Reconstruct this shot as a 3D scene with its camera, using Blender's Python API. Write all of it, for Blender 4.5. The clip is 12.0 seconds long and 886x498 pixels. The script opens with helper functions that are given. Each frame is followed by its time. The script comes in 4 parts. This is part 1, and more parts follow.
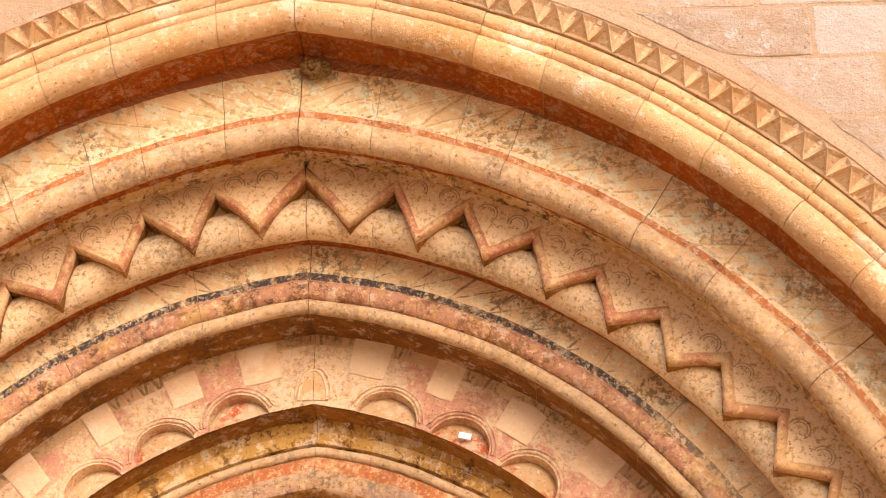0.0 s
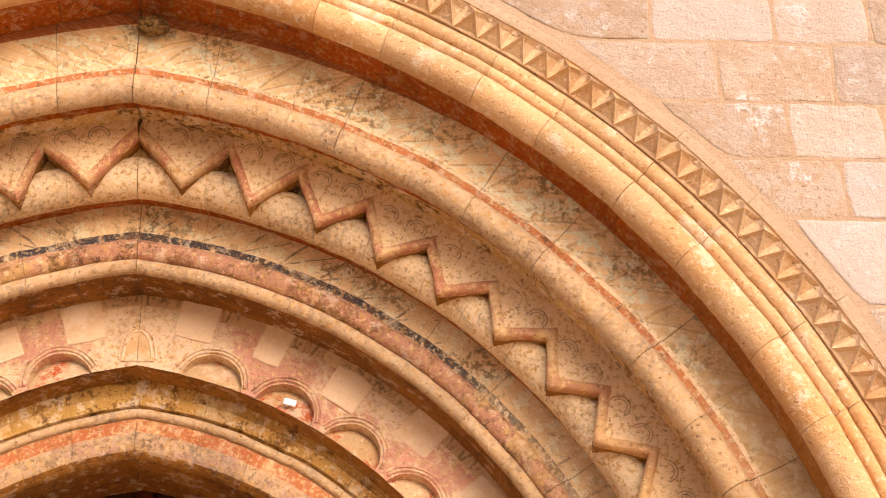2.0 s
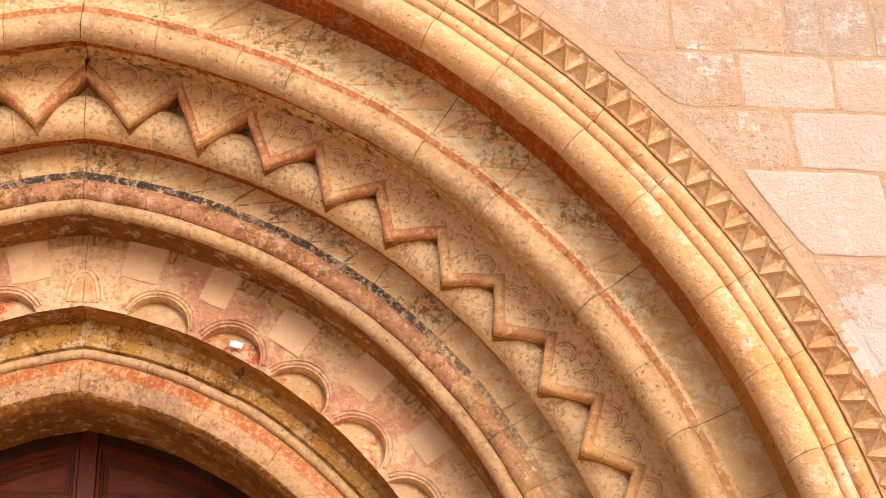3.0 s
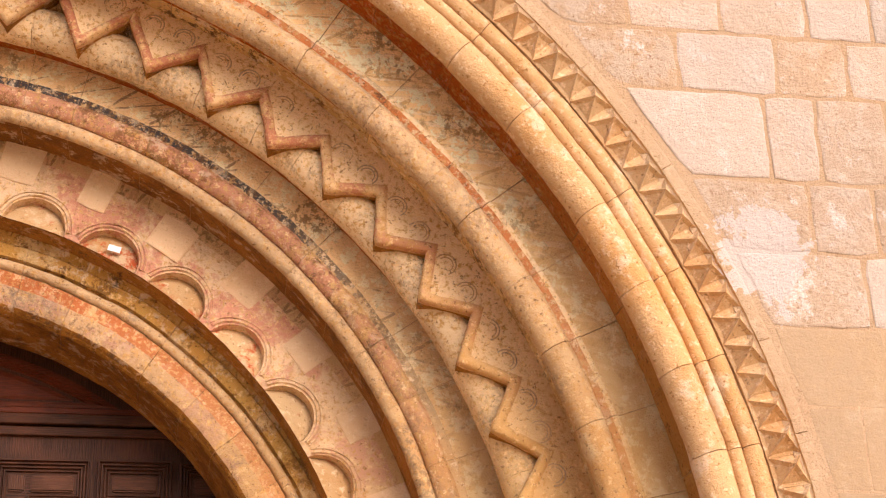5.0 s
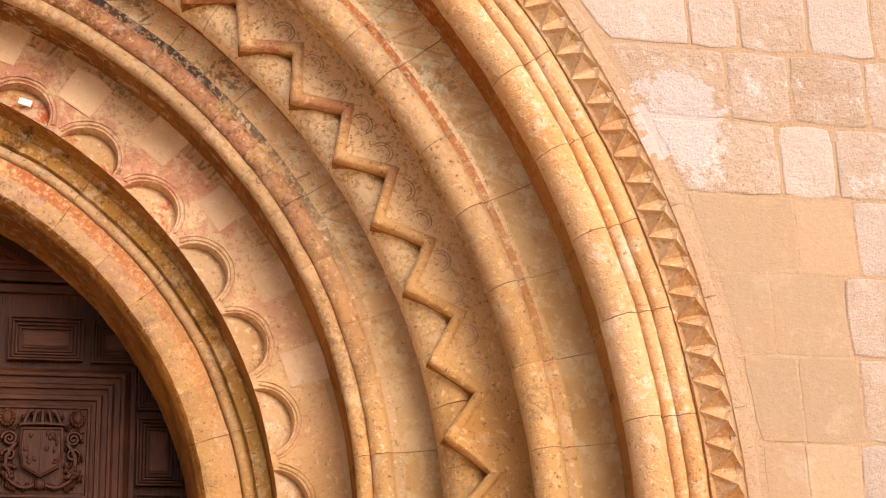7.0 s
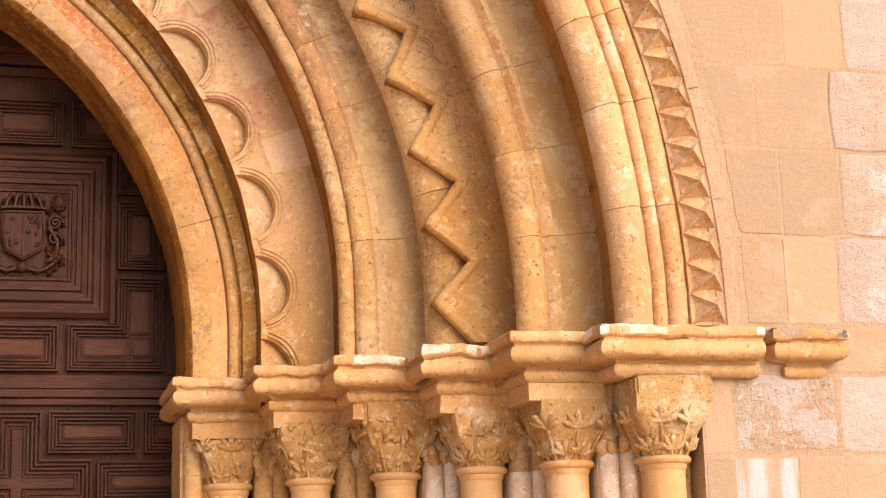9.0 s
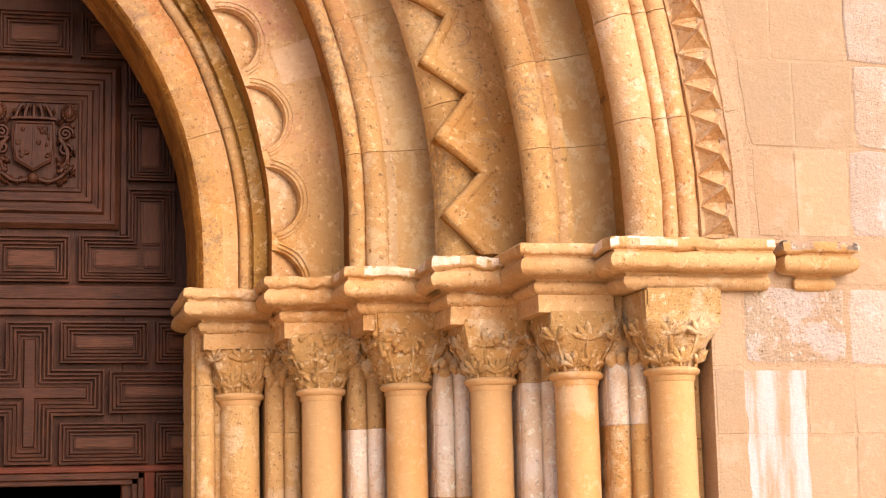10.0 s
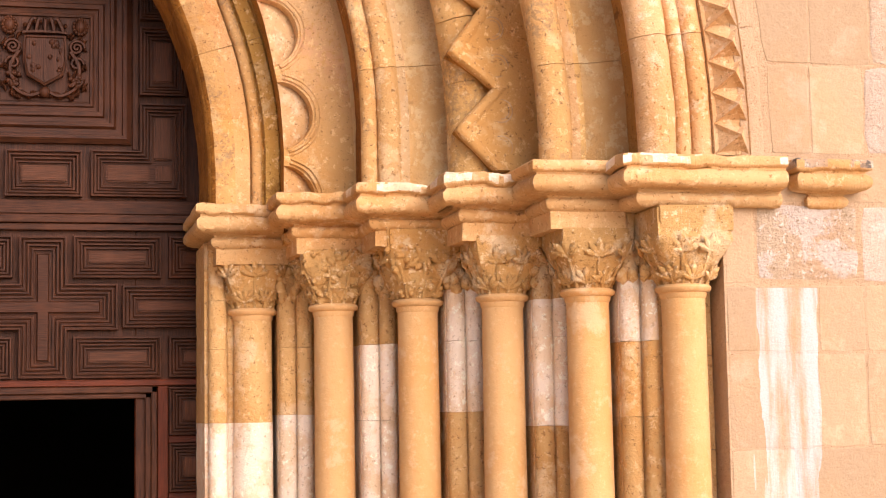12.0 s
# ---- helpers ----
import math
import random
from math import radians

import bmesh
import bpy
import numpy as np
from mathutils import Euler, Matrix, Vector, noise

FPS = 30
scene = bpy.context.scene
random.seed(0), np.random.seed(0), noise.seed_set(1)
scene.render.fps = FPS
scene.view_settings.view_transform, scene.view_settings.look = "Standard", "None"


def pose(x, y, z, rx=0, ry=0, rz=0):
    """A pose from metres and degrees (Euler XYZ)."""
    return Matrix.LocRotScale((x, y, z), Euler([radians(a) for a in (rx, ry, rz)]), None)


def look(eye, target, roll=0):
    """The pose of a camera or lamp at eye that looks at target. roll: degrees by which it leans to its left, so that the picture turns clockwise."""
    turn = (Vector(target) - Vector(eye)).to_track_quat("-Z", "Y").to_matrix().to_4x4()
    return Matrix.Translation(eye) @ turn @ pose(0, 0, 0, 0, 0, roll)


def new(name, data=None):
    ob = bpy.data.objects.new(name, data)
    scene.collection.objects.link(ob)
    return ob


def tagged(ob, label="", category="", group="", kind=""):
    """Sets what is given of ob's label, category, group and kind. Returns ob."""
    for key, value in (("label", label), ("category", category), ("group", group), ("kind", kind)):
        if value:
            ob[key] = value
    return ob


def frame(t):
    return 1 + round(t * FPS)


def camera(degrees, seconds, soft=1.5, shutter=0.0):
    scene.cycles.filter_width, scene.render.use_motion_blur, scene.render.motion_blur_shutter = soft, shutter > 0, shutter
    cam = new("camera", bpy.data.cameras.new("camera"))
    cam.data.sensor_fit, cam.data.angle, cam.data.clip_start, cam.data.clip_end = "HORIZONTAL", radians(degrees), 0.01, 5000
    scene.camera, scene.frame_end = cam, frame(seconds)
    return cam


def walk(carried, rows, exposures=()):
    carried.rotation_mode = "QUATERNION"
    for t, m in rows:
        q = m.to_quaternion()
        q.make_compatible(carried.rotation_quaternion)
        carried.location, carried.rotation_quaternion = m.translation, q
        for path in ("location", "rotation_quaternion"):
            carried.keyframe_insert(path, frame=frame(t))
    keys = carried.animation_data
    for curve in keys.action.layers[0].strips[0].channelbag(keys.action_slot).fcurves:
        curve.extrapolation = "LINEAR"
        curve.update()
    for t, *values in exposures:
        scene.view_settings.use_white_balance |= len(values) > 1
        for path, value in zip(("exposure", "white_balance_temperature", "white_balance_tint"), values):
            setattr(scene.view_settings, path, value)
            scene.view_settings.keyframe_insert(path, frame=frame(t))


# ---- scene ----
cam = camera(30.46, 12.0, soft=1.15)
EYE = (1.15, -7.5, 1.7)
PATH = [
    (0.0, pose(*EYE, 120.655, 0.302, 2.394)),
    (0.5, pose(*EYE, 120.326, 0.430, 0.978)),
    (1.0, pose(*EYE, 119.986, 0.618, -0.860)),
    (1.5, pose(*EYE, 119.761, 0.928, -2.694)),
    (2.0, pose(*EYE, 119.478, 1.140, -3.936)),
    (2.5, pose(*EYE, 118.424, 1.227, -4.837)),
    (3.0, pose(*EYE, 117.493, 1.266, -5.929)),
    (3.2, pose(*EYE, 117.275, 1.339, -6.195)),
    (4.8, pose(*EYE, 114.668, 1.660, -9.744)),
    (5.0, pose(*EYE, 114.234, 1.737, -10.318)),
    (5.5, pose(*EYE, 113.270, 1.842, -11.429)),
    (6.0, pose(*EYE, 112.301, 1.886, -11.989)),
    (6.5, pose(*EYE, 110.948, 1.963, -12.851)),
    (7.0, pose(*EYE, 109.232, 1.963, -13.428)),
    (7.5, pose(*EYE, 106.612, 2.038, -14.294)),
    (7.7, pose(*EYE, 105.828, 2.003, -14.443)),
    (9.3, pose(*EYE, 100.687, 1.363, -14.197)),
    (9.5, pose(*EYE, 99.941, 1.297, -14.170)),
    (10.0, pose(*EYE, 98.672, 1.270, -13.914)),
    (10.5, pose(*EYE, 96.612, 1.192, -13.617)),
    (11.0, pose(*EYE, 95.618, 1.056, -13.358)),
    (11.5, pose(*EYE, 95.743, 0.967, -13.500)),
    (12.0, pose(*EYE, 95.731, 1.006, -13.520)),
]
walk(cam, PATH, [(0.0, 1.30, 6950, 25), (3.0, 1.26, 6950, 25), (7.0, 1.20, 6950, 25), (9.5, 1.34, 6850, 25), (12.0, 1.44, 6750, 26)])

# ---- world, sun, exposure ----
SUN_FROM = Vector((0.35, -0.79, 0.49)).normalized()
world = bpy.data.worlds.new("sky")
scene.world = world
world.use_nodes = True
wn = world.node_tree
sky = wn.nodes.new("ShaderNodeTexSky")
sky.sky_type, sky.sun_disc = "NISHITA", False
sky.sun_elevation = math.asin(SUN_FROM.z)
sky.sun_rotation = math.atan2(SUN_FROM.x, SUN_FROM.y)
wn.links.new(sky.outputs[0], wn.nodes["Background"].inputs[0])
wn.nodes["Background"].inputs[1].default_value = 0.085
sun = new("sun", bpy.data.lights.new("sun", "SUN"))
sun.data.energy, sun.data.angle, sun.data.color = 2.05, radians(60), (1.0, 0.92, 0.80)
sun.matrix_world = look(SUN_FROM * 30, (0, 0, 0))


# ---- materials ----
def nodes_of(name, rough=0.9):
    m = bpy.data.materials.new(name)
    m.use_nodes = True
    b = m.node_tree.nodes["Principled BSDF"]
    b.inputs["Roughness"].default_value = rough
    b.inputs["Specular IOR Level"].default_value = 0.25
    return m, m.node_tree, b


def add(nt, kind, **values):
    n = nt.nodes.new(kind)
    for k, v in values.items():
        n.inputs[k.replace("_", " ")].default_value = v
    return n


def noise_fac(nt, co, scale, detail=6.0, lo=0.4, hi=0.6, rough=0.6):
    n = add(nt, "ShaderNodeTexNoise", Scale=scale, Detail=detail, Roughness=rough)
    nt.links.new(co, n.inputs["Vector"])
    r = nt.nodes.new("ShaderNodeMapRange")
    r.interpolation_type = "SMOOTHSTEP"
    r.inputs["From Min"].default_value, r.inputs["From Max"].default_value = lo, hi
    nt.links.new(n.outputs[0], r.inputs["Value"])
    return r.outputs[0]


def mix(nt, fac, a, b, mode="MIX"):
    n = nt.nodes.new("ShaderNodeMix")
    n.data_type, n.blend_type = "RGBA", mode
    for sock, val in ((n.inputs[0], fac), (n.inputs[6], a), (n.inputs[7], b)):
        if isinstance(val, (int, float)):
            sock.default_value = val
        elif isinstance(val, tuple):
            sock.default_value = (*val, 1)
        else:
            nt.links.new(val, sock)
    return n.outputs[2]


def times_(nt, a, b, op="MULTIPLY"):
    n = nt.nodes.new("ShaderNodeMath")
    n.operation = op
    for sock, val in ((n.inputs[0], a), (n.inputs[1], b)):
        if isinstance(val, (int, float)):
            sock.default_value = val
        else:
            nt.links.new(val, sock)
    return n.outputs[0]


def relief(nt, b, co, layers, strength=0.5, dist=0.02):
    total = 0.0
    for scale, weight in layers:
        n = add(nt, "ShaderNodeTexNoise", Scale=scale, Detail=8.0, Roughness=0.65)
        nt.links.new(co, n.inputs["Vector"])
        total = times_(nt, times_(nt, n.outputs[0], weight), total, "ADD")
    bump = add(nt, "ShaderNodeBump", Strength=strength, Distance=dist)
    nt.links.new(total, bump.inputs["Height"])
    nt.links.new(bump.outputs[0], b.inputs["Normal"])


def stone(name, base, light, dark, light_amount=0.5, dark_amount=0.52, vary=0.13, bump=0.5, rough=0.92, paint=None, pits=0.9, warm=(0.50, 0.235, 0.07), warm_amount=0.5, low=None, wash=None, blanch=0.0, lichen=0.0, sat=1.07, splash=None, flakes=0.8, crust=0.0):
    """Weathered stone: tones in patches, iron stains, flakes, grime and pits, each block a little different.
    paint: (colour, share left); low: heights between which the paint dies out downwards."""
    m, nt, b = nodes_of(name, rough)
    co = nt.nodes.new("ShaderNodeNewGeometry").outputs["Position"]
    info = nt.nodes.new("ShaderNodeObjectInfo").outputs["Random"]
    col = mix(nt, times_(nt, noise_fac(nt, co, 1.7, 8, 0.42, 0.62, 0.65), warm_amount), base, warm)
    col = mix(nt, times_(nt, noise_fac(nt, co, 3.4, 9, 0.68 - 0.3 * light_amount, 0.78 - 0.3 * light_amount, 0.68), 0.85), col, light)
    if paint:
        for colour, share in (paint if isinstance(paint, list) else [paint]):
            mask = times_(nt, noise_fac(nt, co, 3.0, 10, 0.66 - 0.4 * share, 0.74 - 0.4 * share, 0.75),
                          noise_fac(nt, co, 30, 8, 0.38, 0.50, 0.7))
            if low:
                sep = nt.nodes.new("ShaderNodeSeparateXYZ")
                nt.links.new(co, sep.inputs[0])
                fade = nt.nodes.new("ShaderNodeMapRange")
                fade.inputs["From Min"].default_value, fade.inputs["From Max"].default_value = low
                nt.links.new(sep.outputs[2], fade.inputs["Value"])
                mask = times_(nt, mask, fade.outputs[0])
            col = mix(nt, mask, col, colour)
    col = mix(nt, times_(nt, noise_fac(nt, co, 21, 10, 0.55, 0.60, 0.76), flakes), col, tuple(min(0.85, c * 1.22) for c in light))
    col = mix(nt, times_(nt, noise_fac(nt, co, 6.5, 12, 0.70 - 0.3 * dark_amount, 0.78 - 0.3 * dark_amount, 0.76), 0.75), col, dark)
    col = mix(nt, times_(nt, noise_fac(nt, co, 40, 8, 0.58, 0.64, 0.7), pits), col, tuple(c * 0.7 for c in dark))
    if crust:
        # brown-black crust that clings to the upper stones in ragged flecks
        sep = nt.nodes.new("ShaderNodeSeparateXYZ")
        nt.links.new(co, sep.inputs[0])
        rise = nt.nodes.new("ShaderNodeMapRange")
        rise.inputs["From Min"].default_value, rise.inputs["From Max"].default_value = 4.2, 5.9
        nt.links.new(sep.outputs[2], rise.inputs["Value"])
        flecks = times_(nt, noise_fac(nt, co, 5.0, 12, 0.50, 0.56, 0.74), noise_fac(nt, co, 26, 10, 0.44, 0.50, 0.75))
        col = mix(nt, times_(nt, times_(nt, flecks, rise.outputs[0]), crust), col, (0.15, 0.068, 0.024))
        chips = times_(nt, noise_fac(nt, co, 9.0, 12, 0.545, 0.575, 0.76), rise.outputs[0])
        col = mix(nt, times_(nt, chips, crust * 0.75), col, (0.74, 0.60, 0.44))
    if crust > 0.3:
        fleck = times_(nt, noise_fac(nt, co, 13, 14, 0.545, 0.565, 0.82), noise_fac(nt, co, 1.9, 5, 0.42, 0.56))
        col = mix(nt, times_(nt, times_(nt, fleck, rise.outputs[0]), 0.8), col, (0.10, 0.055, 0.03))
    if lichen:
        spots = times_(nt, noise_fac(nt, co, 2.8, 6, 0.48, 0.62), noise_fac(nt, co, 34, 8, 0.47, 0.54, 0.7))
        col = mix(nt, times_(nt, spots, lichen), col, (0.11, 0.095, 0.085))
    if blanch:
        turn = nt.nodes.new("ShaderNodeMath")
        turn.operation = "FRACT"
        nt.links.new(times_(nt, info, 7.31), turn.inputs[0])
        col = mix(nt, times_(nt, turn.outputs[0], blanch), col, (0.57, 0.49, 0.425))
    if splash:
        # a spatter of old limewash
        off = nt.nodes.new("ShaderNodeVectorMath")
        off.operation = "SUBTRACT"
        nt.links.new(co, off.inputs[0])
        off.inputs[1].default_value = (splash[0], 0, splash[1])
        mp = add(nt, "ShaderNodeMapping", Scale=(1 / splash[2], 0, 1 / splash[3]))
        nt.links.new(off.outputs[0], mp.inputs["Vector"])
        ln = nt.nodes.new("ShaderNodeVectorMath")
        ln.operation = "LENGTH"
        nt.links.new(mp.outputs[0], ln.inputs[0])
        rag = add(nt, "ShaderNodeTexNoise", Scale=6.0, Detail=10.0, Roughness=0.7)
        nt.links.new(co, rag.inputs["Vector"])
        near = times_(nt, ln.outputs["Value"], times_(nt, times_(nt, rag.outputs[0], 0.5, "SUBTRACT"), 3.2), "ADD")
        col = mix(nt, times_(nt, times_(nt, near, 0.72, "LESS_THAN"), 0.75), col, (0.57, 0.51, 0.48))
    if wash:
        # old limewash that ran down in a broad streak
        sep = nt.nodes.new("ShaderNodeSeparateXYZ")
        nt.links.new(co, sep.inputs[0])
        mp = add(nt, "ShaderNodeMapping", Scale=(1, 1, 0.12))
        nt.links.new(co, mp.inputs["Vector"])
        wav = add(nt, "ShaderNodeTexNoise", Scale=14.0, Detail=6.0)
        nt.links.new(mp.outputs[0], wav.inputs["Vector"])
        xx = times_(nt, sep.outputs[0], times_(nt, times_(nt, wav.outputs[0], 0.5, "SUBTRACT"), 0.34), "ADD")
        mask = times_(nt, times_(nt, xx, wash[0], "GREATER_THAN"), times_(nt, xx, wash[1], "LESS_THAN"))
        mask = times_(nt, times_(nt, mask, times_(nt, sep.outputs[2], wash[2], "LESS_THAN")), noise_fac(nt, mp.outputs[0], 11, 8, 0.36, 0.62))
        col = mix(nt, times_(nt, mask, 0.75), col, (0.60, 0.55, 0.56))
    tone = nt.nodes.new("ShaderNodeMapRange")
    tone.inputs["To Min"].default_value, tone.inputs["To Max"].default_value = 1 - vary, 1 + vary * 0.5
    nt.links.new(info, tone.inputs["Value"])
    hsv = nt.nodes.new("ShaderNodeHueSaturation")
    hsv.inputs["Saturation"].default_value = sat
    nt.links.new(tone.outputs[0], hsv.inputs["Value"])
    nt.links.new(col, hsv.inputs["Color"])
    nt.links.new(hsv.outputs[0], b.inputs["Base Color"])
    relief(nt, b, co, ((7, 0.5), (24, 0.5), (80, 0.32)), bump * 2.2)
    return m


OCHRE = (0.55, 0.31, 0.11)
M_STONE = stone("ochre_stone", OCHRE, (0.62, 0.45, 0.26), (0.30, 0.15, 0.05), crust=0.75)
M_ROLL = stone("ochre_roll_stone", (0.62, 0.40, 0.215), (0.72, 0.55, 0.385), (0.44, 0.22, 0.08), 0.5, 0.3, warm=(0.58, 0.30, 0.115), warm_amount=0.7, flakes=0.5)
M_GREY = stone("grey_buff_stone", (0.55, 0.335, 0.15), (0.63, 0.45, 0.25), (0.28, 0.16, 0.08), 0.5, 0.2, paint=((0.56, 0.385, 0.225), 0.9), low=(3.6, 5.4), warm_amount=0.45, lichen=0.4, crust=0.28, flakes=0.6)
M_WHITE = stone("limewashed_stone", (0.72, 0.56, 0.39), (0.78, 0.68, 0.56), (0.44, 0.29, 0.17), 0.75, 0.22, warm_amount=0.3, pits=0.5)
M_RED = stone("red_painted_stone", (0.40, 0.20, 0.065), (0.50, 0.30, 0.12), (0.12, 0.05, 0.02), 0.35, 0.4, paint=((0.36, 0.085, 0.02), 0.95), low=(4.4, 6.4), crust=0.3, flakes=0.25)
M_PINK = stone("worn_pink_paint", (0.55, 0.345, 0.16), (0.64, 0.46, 0.27), (0.33, 0.18, 0.08), 0.5, 0.3, paint=((0.49, 0.25, 0.16), 0.6), low=(3.8, 5.4), lichen=0.3, crust=0.6)
M_REDLINE = stone("worn_red_line_paint", (0.55, 0.35, 0.18), (0.6, 0.45, 0.28), (0.33, 0.18, 0.08), 0.5, 0.3, paint=((0.52, 0.20, 0.09), 0.75), low=(3.7, 5.6), crust=0.45)
M_BLACK = stone("worn_black_paint", (0.55, 0.38, 0.21), (0.62, 0.48, 0.32), (0.3, 0.18, 0.09), 0.5, 0.3, paint=((0.05, 0.045, 0.045), 0.7), low=(4.3, 5.9), crust=0.5)
# brown soffit stone, darkened so the shade of the undersides is in the colour
M_SOFFIT_SHADE = stone("shaded_brown_soffit_stone", (0.20, 0.082, 0.020), (0.29, 0.135, 0.038), (0.11, 0.046, 0.015), 0.3, 0.5, crust=0.6)
# ochre brown with a milder underside shade mixed into it
M_SOFFIT_HALF_SHADE = stone("half_shaded_ochre_soffit", (0.30, 0.14, 0.036), (0.42, 0.225, 0.075), (0.15, 0.065, 0.02), 0.35, 0.42, crust=0.5)
M_PINKGREY = stone("pinkish_cream_stone", (0.54, 0.325, 0.14), (0.61, 0.42, 0.22), (0.34, 0.19, 0.09), 0.5, 0.25, paint=[((0.48, 0.32, 0.19), 0.9), ((0.45, 0.26, 0.18), 0.4)], low=(3.4, 5.6), lichen=0.5, crust=0.35, flakes=0.5)
M_ORANGE = stone("orange_painted_fillet", (0.58, 0.36, 0.18), (0.64, 0.46, 0.28), (0.36, 0.18, 0.08), 0.4, 0.25, paint=((0.44, 0.155, 0.07), 0.66), low=(3.5, 5.4), crust=0.25, flakes=0.5)
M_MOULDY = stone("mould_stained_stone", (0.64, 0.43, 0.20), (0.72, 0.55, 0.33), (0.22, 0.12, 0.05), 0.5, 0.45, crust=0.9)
M_LOBE = stone("plastered_lobed_stone", (0.55, 0.335, 0.15), (0.61, 0.42, 0.23), (0.38, 0.21, 0.09), 0.5, 0.25, paint=[((0.71, 0.51, 0.33), 0.95), ((0.57, 0.28, 0.19), 0.45)], low=(3.2, 5.2), warm_amount=0.4, crust=0.22)
M_WALL = stone("pale_ashlar", (0.45, 0.315, 0.20), (0.50, 0.39, 0.29), (0.42, 0.22, 0.10), 0.7, 0.25, 0.14, 0.8, paint=((0.66, 0.60, 0.55), 0.3), blanch=0.7, sat=0.99, flakes=0.6, splash=(4.36, 5.18, 0.36, 0.38), warm=(0.55, 0.35, 0.20), warm_amount=0.6)
M_WALL_WHITE = stone("rough_white_block", (0.50, 0.39, 0.28), (0.58, 0.51, 0.45), (0.40, 0.27, 0.15), 0.7, 0.3, 0.1, 1.0)
M_WALL_LOW = stone("smooth_ashlar", (0.41, 0.285, 0.172), (0.46, 0.335, 0.215), (0.42, 0.27, 0.15), 0.5, 0.2, 0.12, 0.35, pits=0.3, warm=(0.45, 0.29, 0.15), wash=(4.57, 4.90, 2.29), sat=0.98, flakes=0.25)
M_MORTAR = stone("sandy_mortar", (0.47, 0.325, 0.20), (0.51, 0.37, 0.245), (0.42, 0.25, 0.13), 0.4, 0.2, 0.0, 0.7, warm=(0.43, 0.27, 0.15), sat=1.0, flakes=0.3, wash=(4.57, 4.90, 2.29), splash=(4.36, 5.18, 0.36, 0.38))
M_DOG = stone("brown_dogtooth_stone", (0.58, 0.405, 0.24), (0.64, 0.48, 0.32), (0.36, 0.22, 0.11), 0.5, 0.2, 0.1)
M_GROUND = stone("paving_stone", (0.64, 0.48, 0.32), (0.70, 0.56, 0.41), (0.28, 0.2, 0.14), 0.5, 0.3, 0.0)


def frieze(name, v0, v1, period, ground, motif, line, share=0.6, line_width=0.09, dark=(0.3, 0.17, 0.07), low=(3.6, 5.6)):
    """A painted band of worn triangles with outlines, along the block's own length."""
    m, nt, b = nodes_of(name, 0.92)
    uv = nt.nodes.new("ShaderNodeTexCoord").outputs["UV"]
    pos = nt.nodes.new("ShaderNodeNewGeometry").outputs["Position"]
    shake = add(nt, "ShaderNodeTexNoise", Scale=5.0, Detail=3.0)
    nt.links.new(pos, shake.inputs["Vector"])
    sep = nt.nodes.new("ShaderNodeSeparateXYZ")
    nt.links.new(uv, sep.inputs[0])
    u = times_(nt, times_(nt, sep.outputs[0], 1 / period), times_(nt, shake.outputs[0], 0.22), "ADD")
    v = times_(nt, times_(nt, sep.outputs[1], v0, "SUBTRACT"), 1 / (v1 - v0))
    tri = times_(nt, times_(nt, u, 0.5, "PINGPONG"), 2.0)
    inside = times_(nt, v, tri, "LESS_THAN")
    edge = nt.nodes.new("ShaderNodeMath")
    edge.operation = "COMPARE"
    nt.links.new(v, edge.inputs[0])
    nt.links.new(tri, edge.inputs[1])
    edge.inputs[2].default_value = line_width
    slant = nt.nodes.new("ShaderNodeMath")
    slant.operation = "FRACT"
    nt.links.new(times_(nt, times_(nt, u, 3.0), times_(nt, v, 0.8), "ADD"), slant.inputs[0])
    stripe = times_(nt, slant.outputs[0], 0.90, "GREATER_THAN")
    inside = times_(nt, times_(nt, slant.outputs[0], 0.5, "GREATER_THAN"), times_(nt, inside, 0.35, "ADD"))
    wear = times_(nt, noise_fac(nt, pos, 3.2, 9, 0.66 - 0.4 * share, 0.72 - 0.4 * share, 0.7), noise_fac(nt, pos, 30, 6, 0.33, 0.5))
    height = nt.nodes.new("ShaderNodeSeparateXYZ")
    nt.links.new(pos, height.inputs[0])
    fade = nt.nodes.new("ShaderNodeMapRange")
    fade.inputs["From Min"].default_value, fade.inputs["From Max"].default_value = low
    nt.links.new(height.outputs[2], fade.inputs["Value"])
    wear = times_(nt, wear, fade.outputs[0])
    col = mix(nt, noise_fac(nt, pos, 2.6, 7, 0.4, 0.65), ground, tuple(min(1, c * 1.2) for c in ground))
    bare = mix(nt, noise_fac(nt, pos, 2.1, 8, 0.4, 0.62, 0.65), (0.56, 0.335, 0.13), (0.63, 0.43, 0.21))
    col = mix(nt, fade.outputs[0], bare, col)
    col = mix(nt, times_(nt, inside, times_(nt, wear, 0.45)), col, motif)
    col = mix(nt, times_(nt, stripe, times_(nt, wear, 0.35)), col, line)
    col = mix(nt, times_(nt, edge.outputs[0], times_(nt, wear, 0.75)), col, line)
    col = mix(nt, times_(nt, noise_fac(nt, pos, 11, 12, 0.515, 0.55, 0.76), times_(nt, times_(nt, fade.outputs[0], 0.6), 0.25, "ADD")), col, tuple(min(0.8, c * 1.15) for c in motif))
    col = mix(nt, times_(nt, noise_fac(nt, pos, 8, 12, 0.56, 0.63, 0.76), 0.5), col, dark)
    col = mix(nt, times_(nt, noise_fac(nt, pos, 60, 4, 0.6, 0.72), 0.5), col, dark)
    col = mix(nt, times_(nt, times_(nt, noise_fac(nt, pos, 2.2, 6, 0.45, 0.6), noise_fac(nt, pos, 24, 10, 0.50, 0.54, 0.75)), times_(nt, fade.outputs[0], 0.75)), col, tuple(c * 0.6 for c in dark))
    nt.links.new(col, b.inputs["Base Color"])
